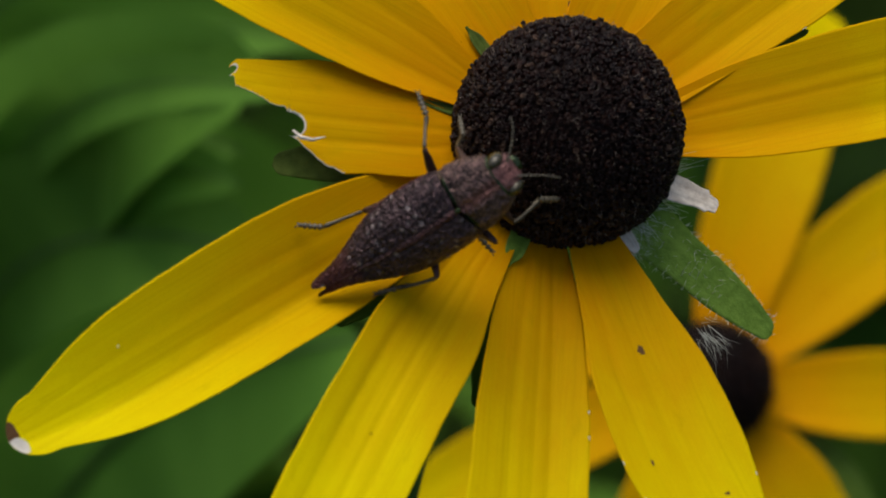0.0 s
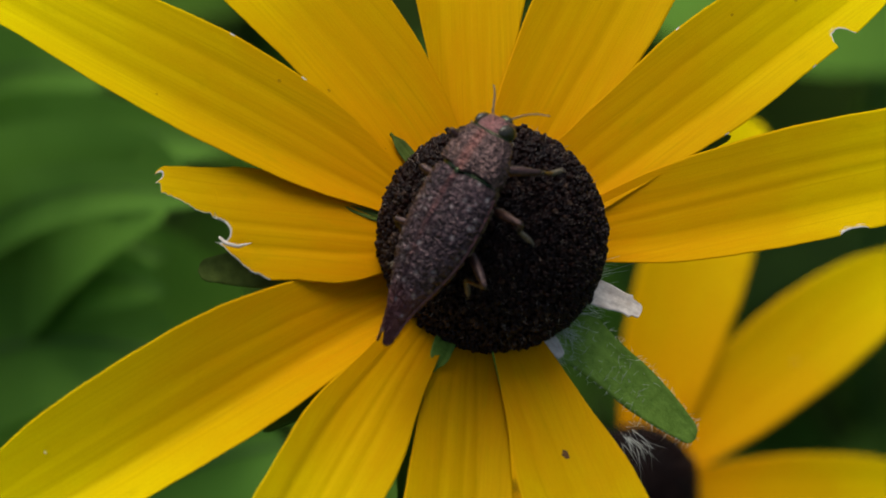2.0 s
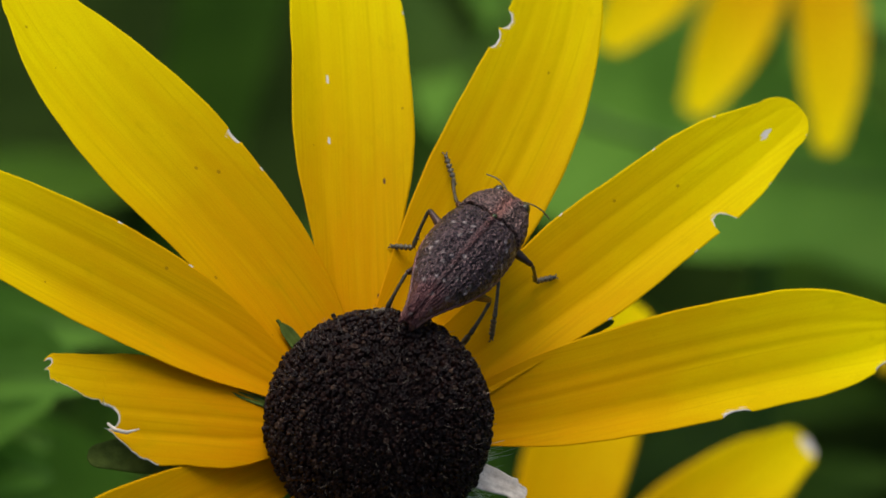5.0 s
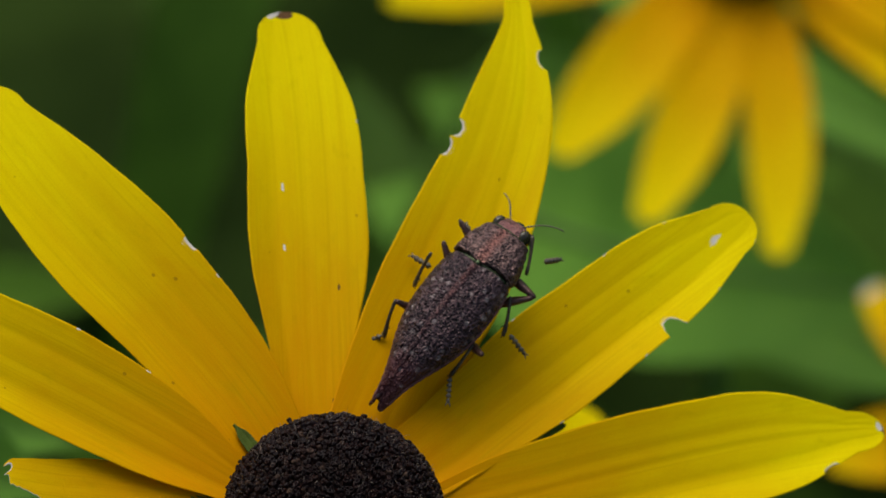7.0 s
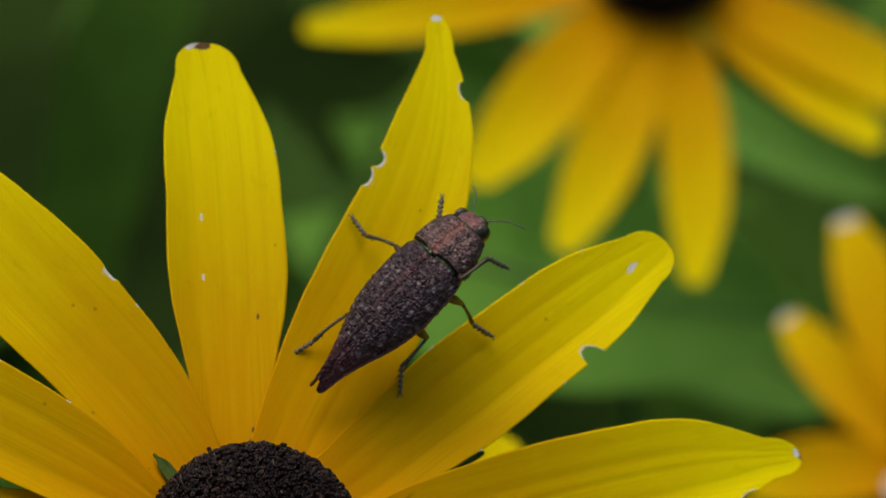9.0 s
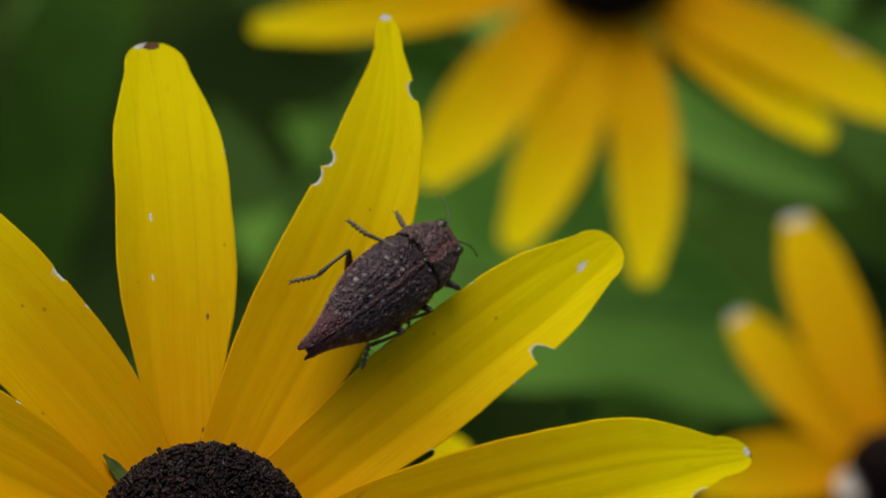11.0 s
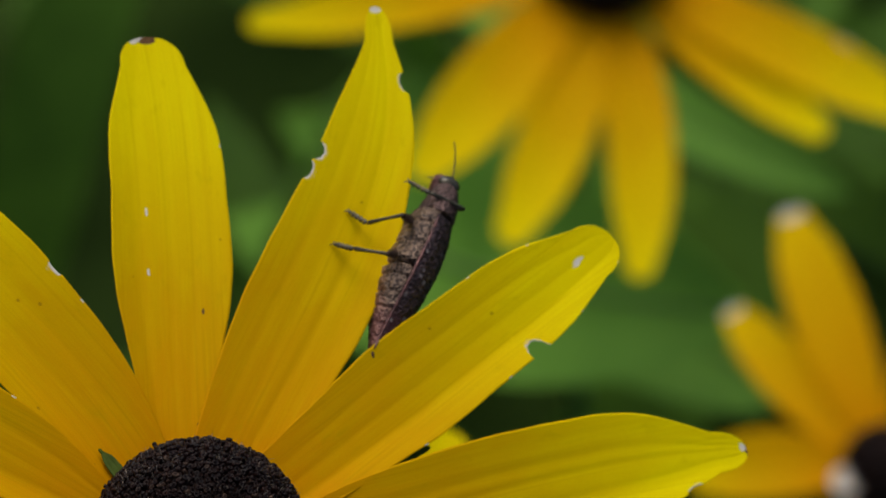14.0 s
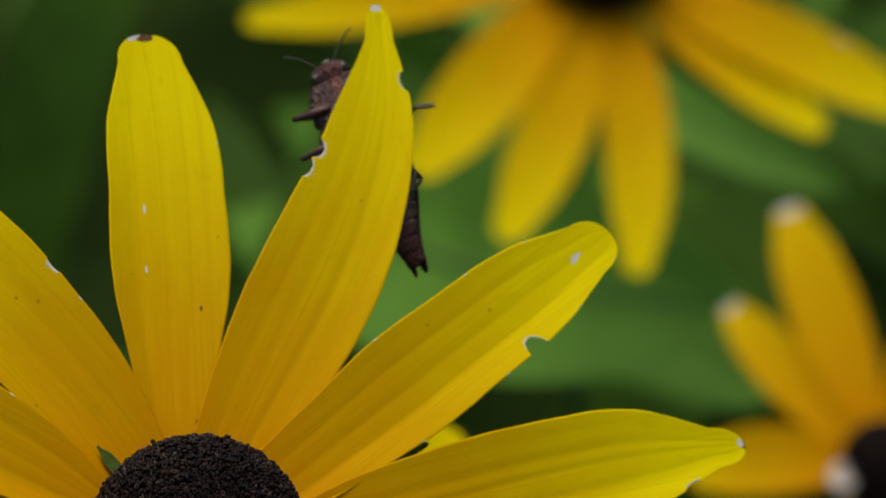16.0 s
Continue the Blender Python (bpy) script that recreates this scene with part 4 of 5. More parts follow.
    # the head bends down in front
    v, f = ring_body(7.25, 8.62, 34, lambda x: lerp_curve(x, [(7.25, 1.56), (8.0, 1.40), (8.4, 1.08), (8.62, 0.86)]), lambda x: lerp_curve(x, [(7.25, 0.98), (8.0, 0.86), (8.62, 0.30)]),
                     lambda x: lerp_curve(x, [(7.25, 0.9), (8.0, 1.05), (8.62, 0.95)]), 64, 0.07)
    v = [(a, b, c - MM * 0.20 * max(0, a / MM - 7.4) - (MM * 0.10 * math.exp(-(b / MM / 0.18) ** 2) if c > 0 else 0)) for a, b, c in v]
    head = link_mesh("head", v, f, brow_mat, root, "copper-red pitted head")
    v, f = ball((8.5, 0.0, -0.78), (0.42, 0.62, 0.40))
    link_mesh("mouthparts", v, f, collar_mat, head, "dark blunt mouthparts")
    for side in (1, -1):
        v, f = ball((7.80, side * 1.15, -0.04), (0.64, 0.47, 0.86), 26, 18)
        link_mesh("eye", v, f, eye_mat, head, "dark olive compound eye")
        beads = []
        a = radians(38 * side)
        p = Vector((8.42, side * 0.55, 0.10))
        for k in range(11):
            step = 0.27
            d = Vector((math.cos(a), math.sin(a), -0.22 - 0.05 * k))
            q = p + d * step
            beads.append(limb([p, p + d * step * 0.35, p + d * step * 0.72, q], [0.04, 0.07 - 0.002 * k, 0.088 - 0.003 * k, 0.036], 8))
            p = q
            a += radians((1.0 if k < 4 else 5.0) * side)
        v, f = join(beads)
        link_mesh("antenna", v, f, tarsus_mat, head, "short beaded antenna")
    legs = {}
    for name in HIPS:
        big = 1.0 if name[1] != "F" else 1.08
        v, f = limb([(0, 0, 0), (0.3, 0, 0), (0.9, 0, 0.03), (1.7, 0, 0.03), (2.5, 0, 0), (2.95, 0, 0), (3.1, 0, 0)], [0.17, 0.27, 0.36 * big, 0.34 * big, 0.24, 0.20, 0.11], 14)
        femur = link_mesh("femur", v, f, leg_mat, root)
        # a slightly bowed shin, wider at its end, with a tooth and two spurs
        pts = [(3.0 * k / 10, 0, 0.09 * math.sin(math.pi * k / 10)) for k in range(11)]
        bits = [limb(pts, [0.10, 0.15, 0.135, 0.125, 0.125, 0.13, 0.135, 0.145, 0.165, 0.19, 0.11], 10)]
        bits.append(limb([(2.15, 0, -0.05), (2.35, 0, -0.26)], [0.08, 0.02], 6))
        bits += [limb([(2.85, 0.08 * s, -0.05), (3.12, 0.12 * s, -0.16)], [0.045, 0.01], 5) for s in (1, -1)]
        tibia = link_mesh("tibia", *join(bits), shin_mat, root, "greenish bronze shin")
        bits = []
        for k in range(5):
            x = 0.40 * k
            bits.append(limb([(x, 0, 0), (x + 0.14, 0, 0.0), (x + 0.30, 0, -0.05), (x + 0.37, 0, -0.07)], [0.08, 0.14, 0.245 if k < 4 else 0.14, 0.11], 8))
        for s in (1, -1):
            bits.append(limb([(1.95, 0.04 * s, 0), (2.15, 0.16 * s, 0.02), (2.3, 0.20 * s, -0.12)], [0.06, 0.045, 0.01], 6))
        tarsus = link_mesh("tarsus", *join(bits), tarsus_mat, root, "lobed tarsus with small claws")
        legs[name] = (femur, tibia, tarsus)
    return root, legs


beetle, beetle_legs = build_beetle()

# ---------------------------------------------------------------- what moves
# where the beetle stands; below, its feet, ankles (millimetres in its own space) and the turn of each knee about the line from hip to ankle
BODY_ROWS = [
    (0, pose(-0.01029, -0.01201, 0.55287, 67.2, -38.7, 4.8)),
    (0.5, pose(-0.00933, -0.01051, 0.55364, 36.9, -47.5, -1.4)),
    (1, pose(-0.00638, -0.00902, 0.55407, 59.6, -49.3, -3.9)),
    (1.5, pose(-0.00377, -0.00788, 0.55630, 16.7, -49.7, 24.1)),
    (2, pose(-0.00334, -0.00658, 0.55772, -11.3, -41.4, 52.5)),
    (2.5, pose(-0.00133, -0.00070, 0.56008, -9.9, -18.2, 56.8)),
    (3, pose(0.00146, 0.00226, 0.55985, -9.9, 5.8, 50.0)),
    (3.5, pose(0.00459, 0.00843, 0.55533, -5.1, 29.0, 58.3)),
    (4, pose(0.00448, 0.00586, 0.55744, -1.2, 22.4, 70.6)),
    (4.5, pose(0.00556, 0.00789, 0.55626, 16.7, 18.7, 67.1)),
    (5, pose(0.00591, 0.00895, 0.55742, 20.7, 7.3, 62.7)),
    (5.2, pose(0.00632, 0.01028, 0.55723, 16.1, 6.0, 64.3)),
    (5.6, pose(0.00683, 0.01154, 0.55691, 13.7, -0.3, 60.5)),
    (6, pose(0.00733, 0.01279, 0.55660, 11.8, -6.8, 57.0)),
    (6.4, pose(0.00783, 0.01404, 0.55628, 10.2, -13.3, 53.7)),
    (6.8, pose(0.00833, 0.01529, 0.55597, 8.9, -20.0, 50.4)),
    (7.3, pose(0.00896, 0.01686, 0.55557, 7.9, -28.3, 46.3)),
    (7.5, pose(0.00980, 0.01715, 0.55586, 26.4, -34.4, 41.5)),
    (8, pose(0.01006, 0.01793, 0.55582, 14.5, -30.5, 43.3)),
    (8.5, pose(0.00977, 0.01562, 0.55765, 4.8, -26.2, 30.7)),
    (9, pose(0.01081, 0.01795, 0.55802, 4.3, -27.6, 38.6)),
    (9.5, pose(0.01189, 0.01821, 0.55783, 21.9, -28.1, 43.2)),
    (9.9, pose(0.01221, 0.01897, 0.55732, 28.1, -20.2, 43.5)),
    (10.3, pose(0.01254, 0.01972, 0.55681, 34.2, -12.3, 44.6)),
    (10.7, pose(0.01286, 0.02048, 0.55631, 40.3, -4.5, 46.5)),
    (11.1, pose(0.01319, 0.02124, 0.55580, 46.6, 2.9, 49.2)),
    (11.5, pose(0.01351, 0.02200, 0.55529, 53.3, 10.1, 52.8)),
    (11.8, pose(0.01375, 0.02257, 0.55491, 58.8, 15.1, 56.0)),
    (12, pose(0.01394, 0.02263, 0.55497, 56.8, 16.1, 55.2)),
    (12.5, pose(0.01487, 0.02128, 0.55566, 83.9, 12.6, 59.7)),
    (13, pose(0.01464, 0.02090, 0.55549, 97.0, 18.9, 61.1)),
    (13.5, pose(0.01550, 0.02424, 0.55340, 97.7, 0.3, 67.2)),
    (14, pose(0.01581, 0.02656, 0.55256, 115.4, -8.7, 68.4)),
    (14.5, pose(0.01681, 0.02823, 0.55281, 116.8, -8.9, 72.7)),
    (15, pose(0.01708, 0.03162, 0.55314, 110.5, -21.0, 79.4)),
    (15.5, pose(0.01519, 0.03495, 0.55215, 169.2, -11.8, 101.1)),
    (16, pose(0.01353, 0.03761, 0.55246, 162.8, -37.8, 120.8)),
]
FEET_LF = {
    0: (3.71, 2.56, -8.9), 0.5: (6.75, 6.02, -6.73), 1: (4.23, 3.97, -6.52), 4.5: (6.34, 6.84, 0.19), 5: (11.16, 6.39, -2.69),
    5.2: (9.95, 6.01, -2.22), 5.6: (8.2, 3.7, -2.3), 6: (6.6, 3.7, -2.3), 6.4: (8.2, 3.7, -2.3), 6.8: (6.6, 3.7, -2.3),
    7.3: (8.48, 5.79, -5.34), 7.5: (6.74, 4.62, -7.76), 8: (6.53, 5.57, -5.7), 8.5: (7.74, 6.19, 1.14), 9: (8.23, 3.85, -0.41),
    9.5: (7.74, 3.75, -1.42), 9.9: (8.2, 3.7, -2.3), 10.3: (6.6, 3.7, -2.3), 10.7: (8.2, 3.7, -2.3), 11.1: (6.6, 3.7, -2.3),
    11.5: (8.2, 3.7, -2.3), 11.8: (9.51, 5.71, 1.01), 14.5: (6.57, 0.99, -4.78), 15: (5.52, 1.23, -5.75), 15.5: (7.01, 3.36, -1.21),
}
FEET_LM = {
    0: (4.24, 6.83, -4.99), 1: (1.73, 4.69, -6.41), 1.5: (-0.1, 6.69, -3.67), 3.5: (1.57, 6.71, -1.53), 5: (3.1, 5.38, -5.93),
    5.2: (1.78, 5.53, -5.42), 5.6: (1.4, 5.4, -2.4), 6: (3, 5.4, -2.4), 6.4: (1.4, 5.4, -2.4), 6.8: (3, 5.4, -2.4),
    7.3: (1.62, 7.41, -0.53), 7.5: (1.45, 7.69, -1.95), 8: (2.38, 7.63, -2.35), 8.5: (3.58, 9.5, 0.19), 9: (2.88, 9.67, -2.68),
    9.5: (2.6, 7.87, -5.82), 9.9: (1.4, 5.4, -2.4), 10.3: (3, 5.4, -2.4), 10.7: (1.4, 5.4, -2.4), 11.1: (3, 5.4, -2.4),
    11.5: (1.4, 5.4, -2.4), 11.8: (5.47, 6.93, -4.3), 12: (5.07, 7.06, -4.23), 12.5: (6.69, 3.72, -7.98), 13: (5.93, 1.59, -6.92),
    13.5: (3.39, 1.78, -6.08), 14: (1.47, 0.65, -6.22), 14.5: (1.9, 0.53, -5.35), 15: (-0.33, 1.49, -4.86), 15.5: (3.12, 4.43, -0.73),
    16: (2.21, 6.19, -1.08),
}
FEET_LH = {
    0: (-7.9, 4.2, -1.76), 0.5: (-5.71, 5.77, -2.05), 1: (-6.86, 5.92, -3.73), 2.5: (-2.31, 8.37, -5.86), 3: (-6.77, 3.32, -4.2),
    3.5: (-8.33, 3.49, -2.79), 4: (-5.27, 4.85, -1.85), 4.5: (-7.87, 4.09, -2.65), 5: (-7.33, 2.9, -2.59), 5.2: (-1.51, 2.83, -6.91),
    5.6: (-3.6, 4.4, -2.2), 6: (-5.2, 4.4, -2.2), 6.4: (-3.6, 4.4, -2.2), 6.8: (-5.2, 4.4, -2.2), 7.3: (-5.63, 5.16, 0.56),
    7.5: (-6.54, 5.42, -0.15), 8: (-7.21, 5.13, 0.92), 8.5: (-7.64, 4.75, -0.7), 9: (-8.96, 4.33, -0.94), 9.5: (-7.98, 4.03, -2.18),
    9.9: (-3.6, 4.4, -2.2), 10.3: (-5.2, 4.4, -2.2), 10.7: (-3.6, 4.4, -2.2), 11.1: (-5.2, 4.4, -2.2), 11.5: (-3.6, 4.4, -2.2),
    11.8: (-3.15, 0.36, -4.35), 12: (-3.24, 0.32, -4.41), 12.5: (-1.2, -0.41, -6.99), 13: (-0.53, -1.7, -6.92), 13.5: (-3.37, 0.56, -6.84),
    14: (-1.66, 0.42, -6.09), 14.5: (-3.39, -0.02, -6.88), 15: (-3.03, 1.72, -5.94), 15.5: (-5.96, -3.28, -4.59), 16: (-1.68, 2.76, -0.72),
}
FEET_RF = {
    0: (7.14, -5.77, -6.22), 0.5: (4.19, -2.31, -8.21), 1: (5.31, -5.01, -6.68), 1.5: (6.56, -1.2, -9.06), 2: (7.11, -0.72, -8.38),
    3: (3.4, -3.44, -5.5), 3.5: (8.76, -4.44, -3.72), 4.5: (11.1, -4.88, -1.81), 5: (9.57, -5.55, -4.81), 5.2: (9.69, -6.34, -4.91),
    5.6: (6.6, -3.7, -2.3), 6: (8.2, -3.7, -2.3), 6.4: (6.6, -3.7, -2.3), 6.8: (8.2, -3.7, -2.3), 7.3: (8.87, -3.51, -2.62),
    9.9: (6.6, -3.7, -2.3), 10.3: (8.2, -3.7, -2.3), 10.7: (6.6, -3.7, -2.3), 11.1: (8.2, -3.7, -2.3), 11.5: (6.6, -3.7, -2.3),
}
FEET_RM = {
    0.5: (2.6, -3.09, -8.57), 1.5: (0.21, -4.28, -6.9), 2: (1.71, -3.28, -5.85), 2.5: (2.54, -3.68, -5.6), 3: (0.33, -3.46, -3.98),
    3.5: (4.15, -1.52, -5.48), 4: (6.23, -1.38, -7.01), 4.5: (4.37, -4.66, -6.11), 5: (2.54, -4.61, -7.24), 5.2: (3.32, -4.77, -6.76),
    5.6: (3, -5.4, -2.4), 6: (1.4, -5.4, -2.4), 6.4: (3, -5.4, -2.4), 6.8: (1.4, -5.4, -2.4), 7.3: (1.25, -5.74, -6.8),
    7.5: (-0.16, -7, -5.01), 8: (-0.9, -6.34, -5.58), 8.5: (0.88, -2, -8.64), 9: (3.58, -2.85, -9.47), 9.5: (1.6, -4.86, -7.37),
    9.9: (3, -5.4, -2.4), 10.3: (1.4, -5.4, -2.4), 10.7: (3, -5.4, -2.4), 11.1: (1.4, -5.4, -2.4), 11.5: (3, -5.4, -2.4),
}
FEET_RH = {
    0: (-5.71, -2.37, 0.29), 0.5: (-7.26, -3.09, 1.14), 1.5: (-2.51, -1.92, -4.13), 2: (-3.65, -1.25, -4.71), 2.5: (-6.36, -3.83, -5.21),
    3: (-3.51, -3.21, -3.58), 3.5: (5.74, -1.74, -4), 4: (-1.35, -2.27, -3.09), 4.5: (-3.85, -2.88, -2.03), 5: (0.87, -3.13, -7.49),
    5.2: (0.17, -2.63, -7.27), 5.6: (-5.2, -4.4, -2.2), 6: (-3.6, -4.4, -2.2), 6.4: (-5.2, -4.4, -2.2), 6.8: (-3.6, -4.4, -2.2),
    7.3: (-8.09, -2.54, -1.13), 7.5: (-5.58, -5.03, -1.64), 8: (-6.03, -4.65, -2.37), 8.5: (-4.19, -3.02, -6.32), 9: (-5, -2.81, -5.3),
    9.5: (-5.91, -3.32, -3.78), 9.9: (-5.2, -4.4, -2.2), 10.3: (-3.6, -4.4, -2.2), 10.7: (-5.2, -4.4, -2.2), 11.1: (-3.6, -4.4, -2.2),
    11.5: (-5.2, -4.4, -2.2), 11.8: (-6.53, -6.05, -1.48), 12: (-6.5, -6.18, -1.77), 12.5: (-7.03, -6.4, -0.84), 13: (-5.67, -7.65, 0.16),
}
ANKLES_LF = {
    0: (3.89, 1.73, -6.9), 0.5: (5.78, 4.73, -5.25), 1: (3.51, 3.43, -4.52), 4.5: (4.85, 5.34, 0.74), 5: (9.76, 4.67, -3.02),
    5.2: (8.89, 4.3, -3.08), 7.3: (7.16, 4.23, -4.55), 7.5: (5.68, 3.36, -6.33), 8: (5.43, 4.18, -4.42), 8.5: (6.81, 4.27, 0.69),
    9: (6.59, 2.43, -0.16), 9.5: (6, 2.53, -0.9), 11.8: (7.62, 4.62, 1), 14.5: (5.56, 1.92, -3.08), 15: (4.83, 2.8, -4.39),
    15.5: (7.38, 2.75, -3.28),
}
ANKLES_LM = {
    0: (4.41, 5.43, -3.28), 1: (2.23, 3.58, -4.55), 1.5: (0.35, 4.96, -2.23), 3.5: (0.31, 4.93, -1.46), 5: (2.89, 3.79, -4.45),
    5.2: (1.62, 3.91, -3.96), 7.3: (1.86, 5.54, 0.58), 7.5: (1.62, 5.94, -0.65), 8: (2.88, 6, -0.99), 8.5: (3.05, 7.38, 0.35),
    9: (2.44, 7.55, -2.91), 9.5: (2.41, 6.19, -4.44), 11.8: (5.34, 4.77, -3.66), 12: (5.08, 4.87, -3.55), 12.5: (6.06, 2.3, -6.44),
    13: (5.23, 1.73, -4.86), 13.5: (2.29, 2.22, -4.25), 14: (0.58, 1.71, -4.52), 14.5: (2.45, 1.4, -3.38), 15: (0.97, 1.84, -3.14),
    15.5: (3, 3.08, -2.45), 16: (2.6, 4.6, -2.53),
}
ANKLES_LH = {
    0: (-6.05, 3.22, -1.12), 0.5: (-3.88, 4.55, -1.76), 1: (-5.22, 4.55, -3.32), 2.5: (-2.7, 5.91, -3.86), 3: (-5.93, 2.12, -2.57),
    3.5: (-6.59, 1.75, -1.31), 4: (-3.49, 3.82, -1.11), 4.5: (-6.47, 2.88, -1.16), 5: (-5.34, 2.15, -3.08), 5.2: (-2.15, 1.95, -5.02),
    7.3: (-4.04, 3.37, 0.06), 7.5: (-5.17, 3.81, -0.71), 8: (-5.64, 3.61, 0.58), 8.5: (-5.47, 3.81, -1.25), 9: (-6.28, 3.59, -1.12),
    9.5: (-6.18, 3.36, -1.15), 11.8: (-1.3, 0.5, -3.21), 12: (-1.34, 0.64, -3.38), 12.5: (-1.13, 0.62, -5.07), 13: (-0.74, -0.69, -4.99),
    13.5: (-3.53, 2.13, -5.33), 14: (-2.27, 2, -4.72), 14.5: (-2.34, 0.39, -5.01), 15: (-2.18, 2.6, -3.99), 15.5: (-5.16, -0.8, -4.65),
    16: (-3.1, 1.67, -1.99),
}
ANKLES_RF = {
    0: (6.4, -4.39, -4.7), 0.5: (4.38, -2.2, -6.03), 1: (5.02, -3.55, -4.18), 1.5: (5.93, -1.09, -6.35), 2: (6.55, -1.38, -6.34),
    3: (2.43, -4.18, -3.73), 3.5: (6.89, -3.46, -3.16), 4.5: (9.17, -3.86, -1.68), 5: (7.63, -4.54, -4.68), 5.2: (7.8, -5.29, -4.61),
    7.3: (7.6, -3.62, -0.85),
}
ANKLES_RM = {
    0.5: (2.61, -2.65, -6.4), 1.5: (1.03, -3.69, -4.94), 2: (2.21, -3.08, -3.74), 2.5: (2.49, -3.14, -3.46), 3: (-0.6, -3.34, -2.02),
    3.5: (2.63, -2.39, -4.18), 4: (4.81, -2.06, -5.49), 4.5: (3.51, -4.25, -4.14), 5: (2.43, -3.98, -5.15), 5.2: (2.71, -3.46, -5.12),
    7.3: (0.66, -4.69, -4.97), 7.5: (-0.2, -5.59, -3.34), 8: (-0.62, -4.91, -3.95), 8.5: (1.46, -1.76, -6.54), 9: (3.1, -1.58, -7.58),
    9.5: (2.72, -3, -6.93),
}
ANKLES_RH = {
    0: (-3.61, -2.65, 0.95), 0.5: (-5.1, -3.53, 0.06), 1.5: (-1.29, -2.25, -2.31), 2: (-2.48, -1.69, -2.88), 2.5: (-5.09, -3.51, -3.31),
    3: (-3.78, -3.89, -1.53), 3.5: (3.65, -1.7, -3.38), 4: (0.75, -1.88, -3.55), 4.5: (-1.82, -2.66, -2.8), 5: (-0.11, -3.31, -5.55),
    5.2: (-0.88, -3, -5.39), 7.3: (-6.54, -1.59, -2.35), 7.5: (-3.75, -3.59, -1.5), 8: (-4.2, -3.48, -2.12), 8.5: (-2.85, -2.19, -4.81),
    9: (-3.14, -1.47, -4.37), 9.5: (-3.9, -2.01, -3.33), 11.8: (-5.51, -4.07, -0.97), 12: (-5.5, -4.21, -1.18), 12.5: (-6.05, -4.24, -1.96),
    13: (-4.88, -5.63, -1.09),
}
BENDS_LF = {
    0: 45, 0.5: -20, 1: 20, 4.5: -65, 5: -120,
    5.2: -65, 8.5: -20, 9: -130, 9.5: -20, 11.8: 125,
    14.5: -45, 15: 15,
}
BENDS_LM = {
    1: 30, 5: 35, 5.2: 80, 7.3: 145, 7.5: 20,
    8: 150, 8.5: 90, 9: 80, 9.5: 100, 11.8: -5,
    12: 5, 12.5: -20, 13: -40, 13.5: 35, 14: 75,
}
BENDS_LH = {
    0: -165, 0.5: 30, 1: 165, 3.5: 105, 4: 10,
    4.5: 30, 5: 15, 5.2: 130, 7.3: 35, 7.5: 45,
    8: 50, 8.5: 60, 9: 60, 9.5: 45, 11.8: 85,
    12: 75, 12.5: -110, 13: -90, 13.5: 45, 14: 50,
    14.5: 85, 15: 20, 15.5: 95,
}
BENDS_RF = {
    0: 45, 0.5: -10, 1: 0, 1.5: 140, 3: -140,
    3.5: 60, 5: 40, 5.2: -80, 7.3: -170,
}
BENDS_RM = {
    0.5: -35, 1.5: -160, 2: -25, 3.5: -90, 4: 25,
    4.5: 30, 5: -110, 5.2: -55, 7.3: -150, 7.5: -20,
    8: -160, 8.5: 160, 9: -5, 9.5: -95,
}
BENDS_RH = {
    0: -50, 0.5: 165, 2.5: -30, 3: -35, 3.5: 85,
    4: 15, 4.5: -10, 5: -55, 5.2: -90, 7.3: -60,
    7.5: -30, 8: -40, 8.5: 155, 9: 165, 9.5: -155,
    11.8: -15, 12: -15,
}
FEET = {"LF": FEET_LF, "LM": FEET_LM, "LH": FEET_LH, "RF": FEET_RF, "RM": FEET_RM, "RH": FEET_RH}
ANKLES = {"LF": ANKLES_LF, "LM": ANKLES_LM, "LH": ANKLES_LH, "RF": ANKLES_RF, "RM": ANKLES_RM, "RH": ANKLES_RH}
BENDS = {"LF": BENDS_LF, "LM": BENDS_LM, "LH": BENDS_LH, "RF": BENDS_RF, "RM": BENDS_RM, "RH": BENDS_RH}
HOME = {"LF": (7.4, 3.7, -2.3), "LM": (2.2, 5.4, -2.4), "LH": (-4.4, 4.4, -2.2), "RF": (7.4, -3.7, -2.3), "RM": (2.2, -5.4, -2.4), "RH": (-4.4, -4.4, -2.2)}


def aim(p, q, up):
    """Pose at p with x towards q and z near up."""
    x = (q - p).normalized()
    y = up.cross(x).normalized()
    z = x.cross(y)
    m = Matrix((x, y, z)).transposed().to_4x4()
    return Matrix.Translation(p) @ m


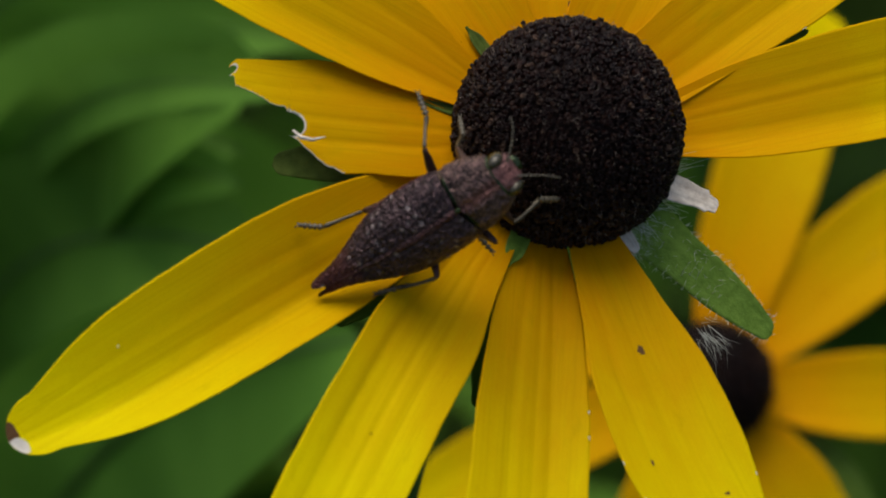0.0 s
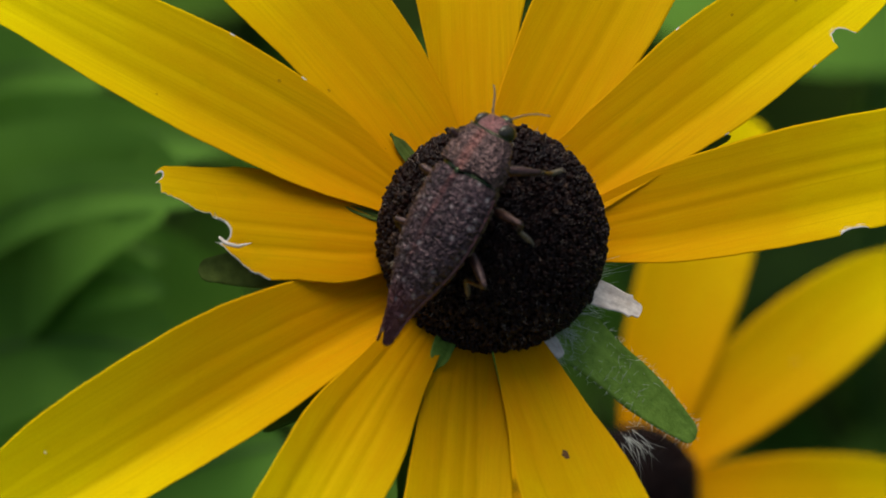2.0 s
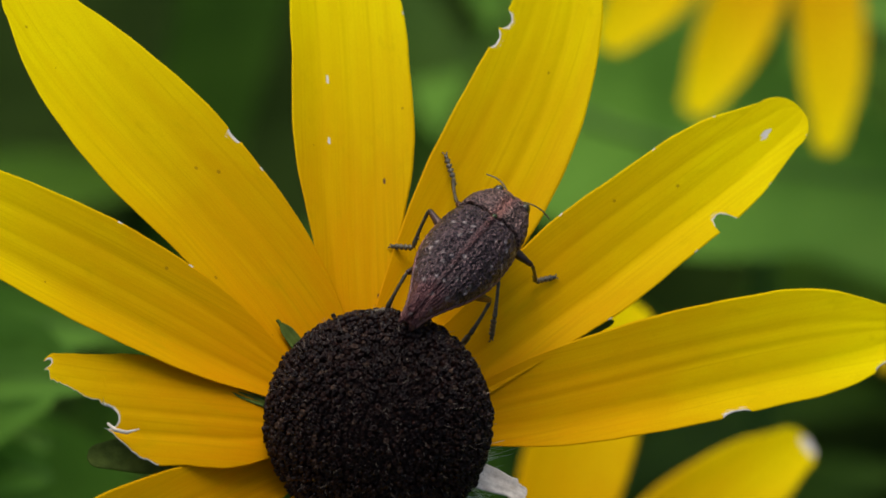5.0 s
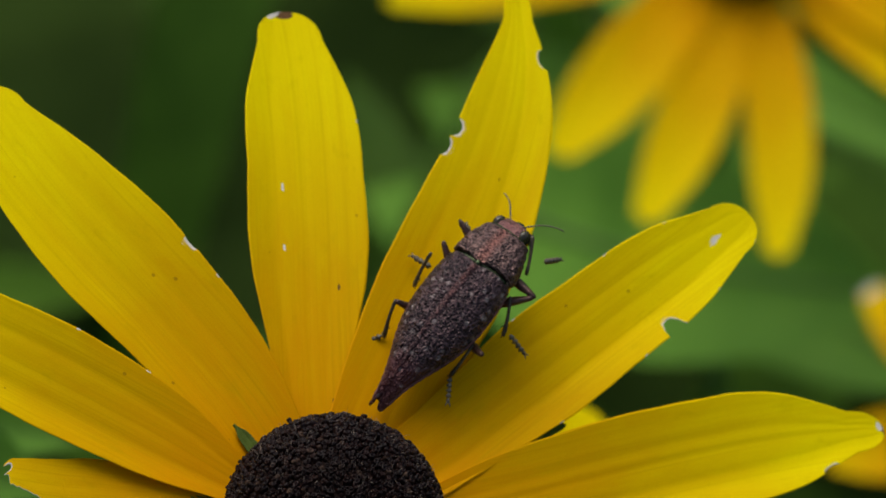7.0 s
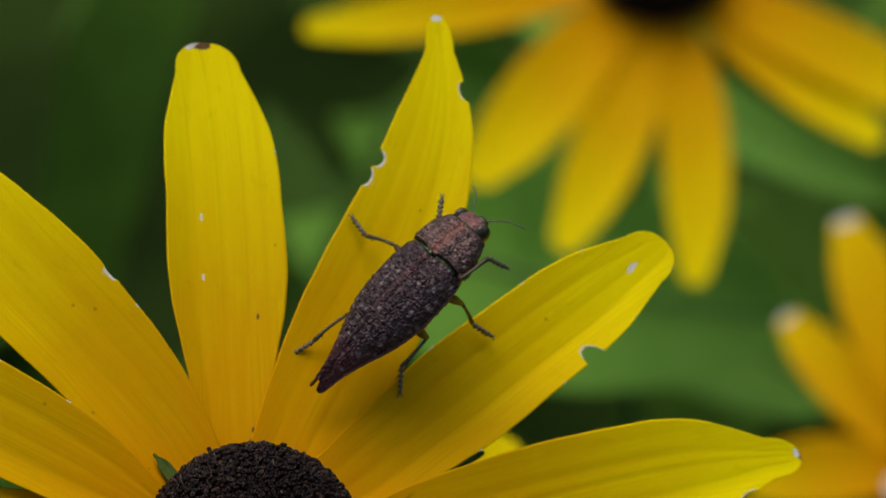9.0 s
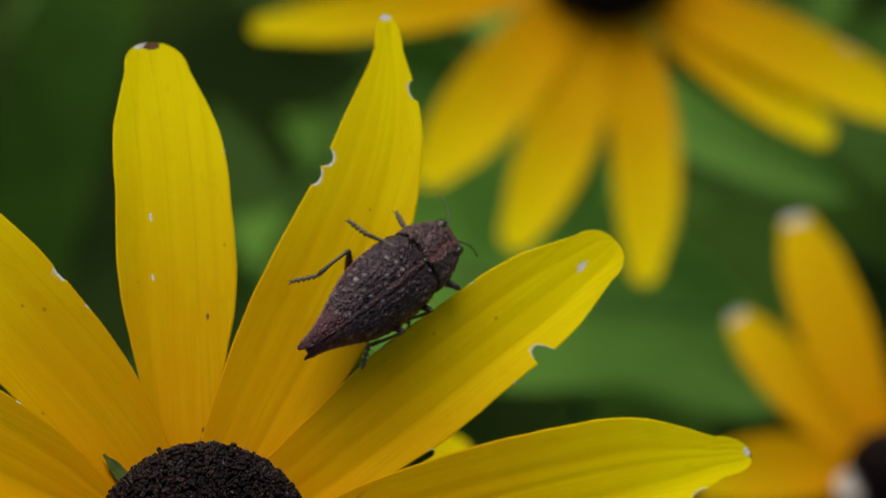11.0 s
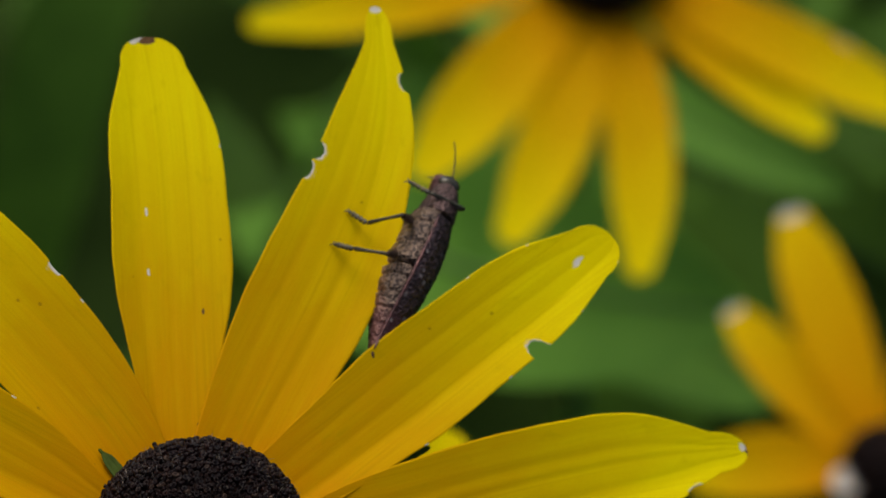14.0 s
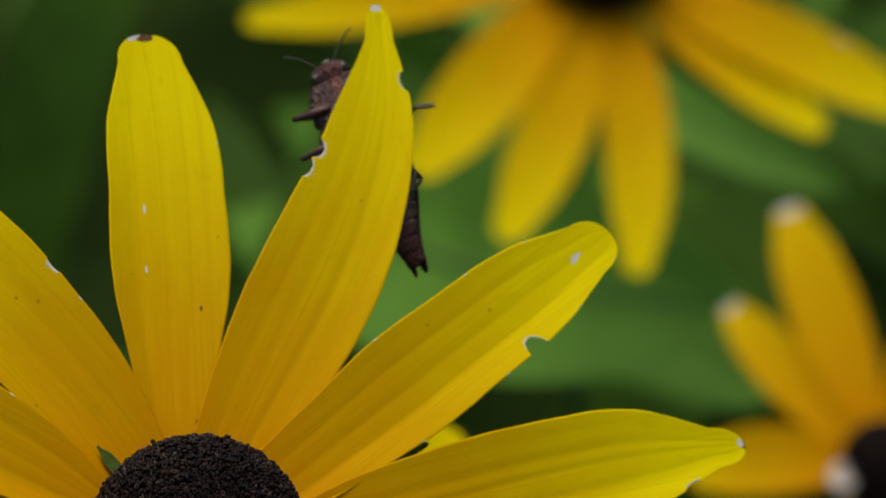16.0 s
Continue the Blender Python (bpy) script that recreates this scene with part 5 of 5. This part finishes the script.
def leg_poses(hip, foot, n, ankle=None, bend=None):
    """Poses of femur, tibia and tarsus in the beetle's space (metres): a two-bar leg that stands on a surface of normal n."""
    side = 1 if hip.y > 0 else -1
    out = foot - hip
    if ankle is None:
        flat = (out - n * out.dot(n)).normalized()
        ankle = foot - flat * TARSUS * MM * 0.9 + n * 0.95 * MM
    reach = (FEMUR + TIBIA) * MM * 0.985
    if (ankle - hip).length > reach:
        ankle = hip + (ankle - hip).normalized() * reach
    d = max((ankle - hip).length, 0.9 * MM)
    a = ((FEMUR * MM) ** 2 - (TIBIA * MM) ** 2 + d * d) / (2 * d)
    h = math.sqrt(max(0, (FEMUR * MM) ** 2 - a * a))
    t = (ankle - hip).normalized()
    if bend is None:
        up = Vector((0, side * 0.9, 0.3)) + n * 0.8
        up = (up - t * up.dot(t)).normalized()
    else:
        up = Vector((0, 0, 1))
        up = (up - t * up.dot(t)).normalized()
        up = up * math.cos(radians(bend)) + t.cross(up) * math.sin(radians(bend))
    knee = hip + t * a + up * h
    tip = ankle + (foot - ankle).normalized() * TARSUS * MM
    return aim(hip, knee, up), aim(knee, ankle, up), aim(ankle, tip, n if abs((tip - ankle).normalized().dot(n)) < 0.95 else up)


# the long petal sways under the beetle's weight: degrees about the flower's axis
SWAY = [(0.0, 0.0), (5.2, 0.0), (7.5, 0.2), (8.0, -0.1), (9.5, -0.3), (12.0, -0.3), (12.5, -0.45), (13.0, 0.15), (13.5, 0.75), (14.0, 0.3), (14.5, -0.15), (15.0, 0.4), (15.5, -0.05), (16.0, 0.0)]


def motions():
    walk(beetle, BODY_ROWS)
    walk(swaying_petal, [(t, pose(0, 0, 0, 0, 0, turn)) for t, turn in SWAY])
    body = dict(BODY_ROWS)
    times = sorted(body)
    for name, (femur, tibia, tarsus) in beetle_legs.items():
        hip, rows = Vector(HIPS[name]) * MM, [[], [], []]
        for t in times:
            m = body[t]
            # feet that are out of sight: drawn in under the body where it hangs over the petal's edge
            rest = Vector(HOME[name])
            if t > 15.4:
                rest = Vector((rest.x * 0.85, rest.y * 0.7, rest.z * 0.45))
            elif t > 11.9 and name == "LF":
                rest = Vector((5.8, 1.7, -3.3))
            foot = Vector(FEET[name].get(t, rest)) * MM
            ankle = Vector(ANKLES[name][t]) * MM if t in ANKLES[name] else None
            bend = BENDS[name].get(t)
            # the side of the petal on which the beetle clings
            under = -1 if m.to_3x3().col[2].dot(MAIN_AXIS) < -0.6 and (name != "LH" or t > 15.8) else 1
            n = (m.to_3x3().inverted() @ MAIN_AXIS).normalized() * under
            for r, p in zip(rows, leg_poses(hip, foot, n, ankle, bend)):
                r.append((t, p))
        for ob, r in zip((femur, tibia, tarsus), rows):
            walk(ob, r)


motions()
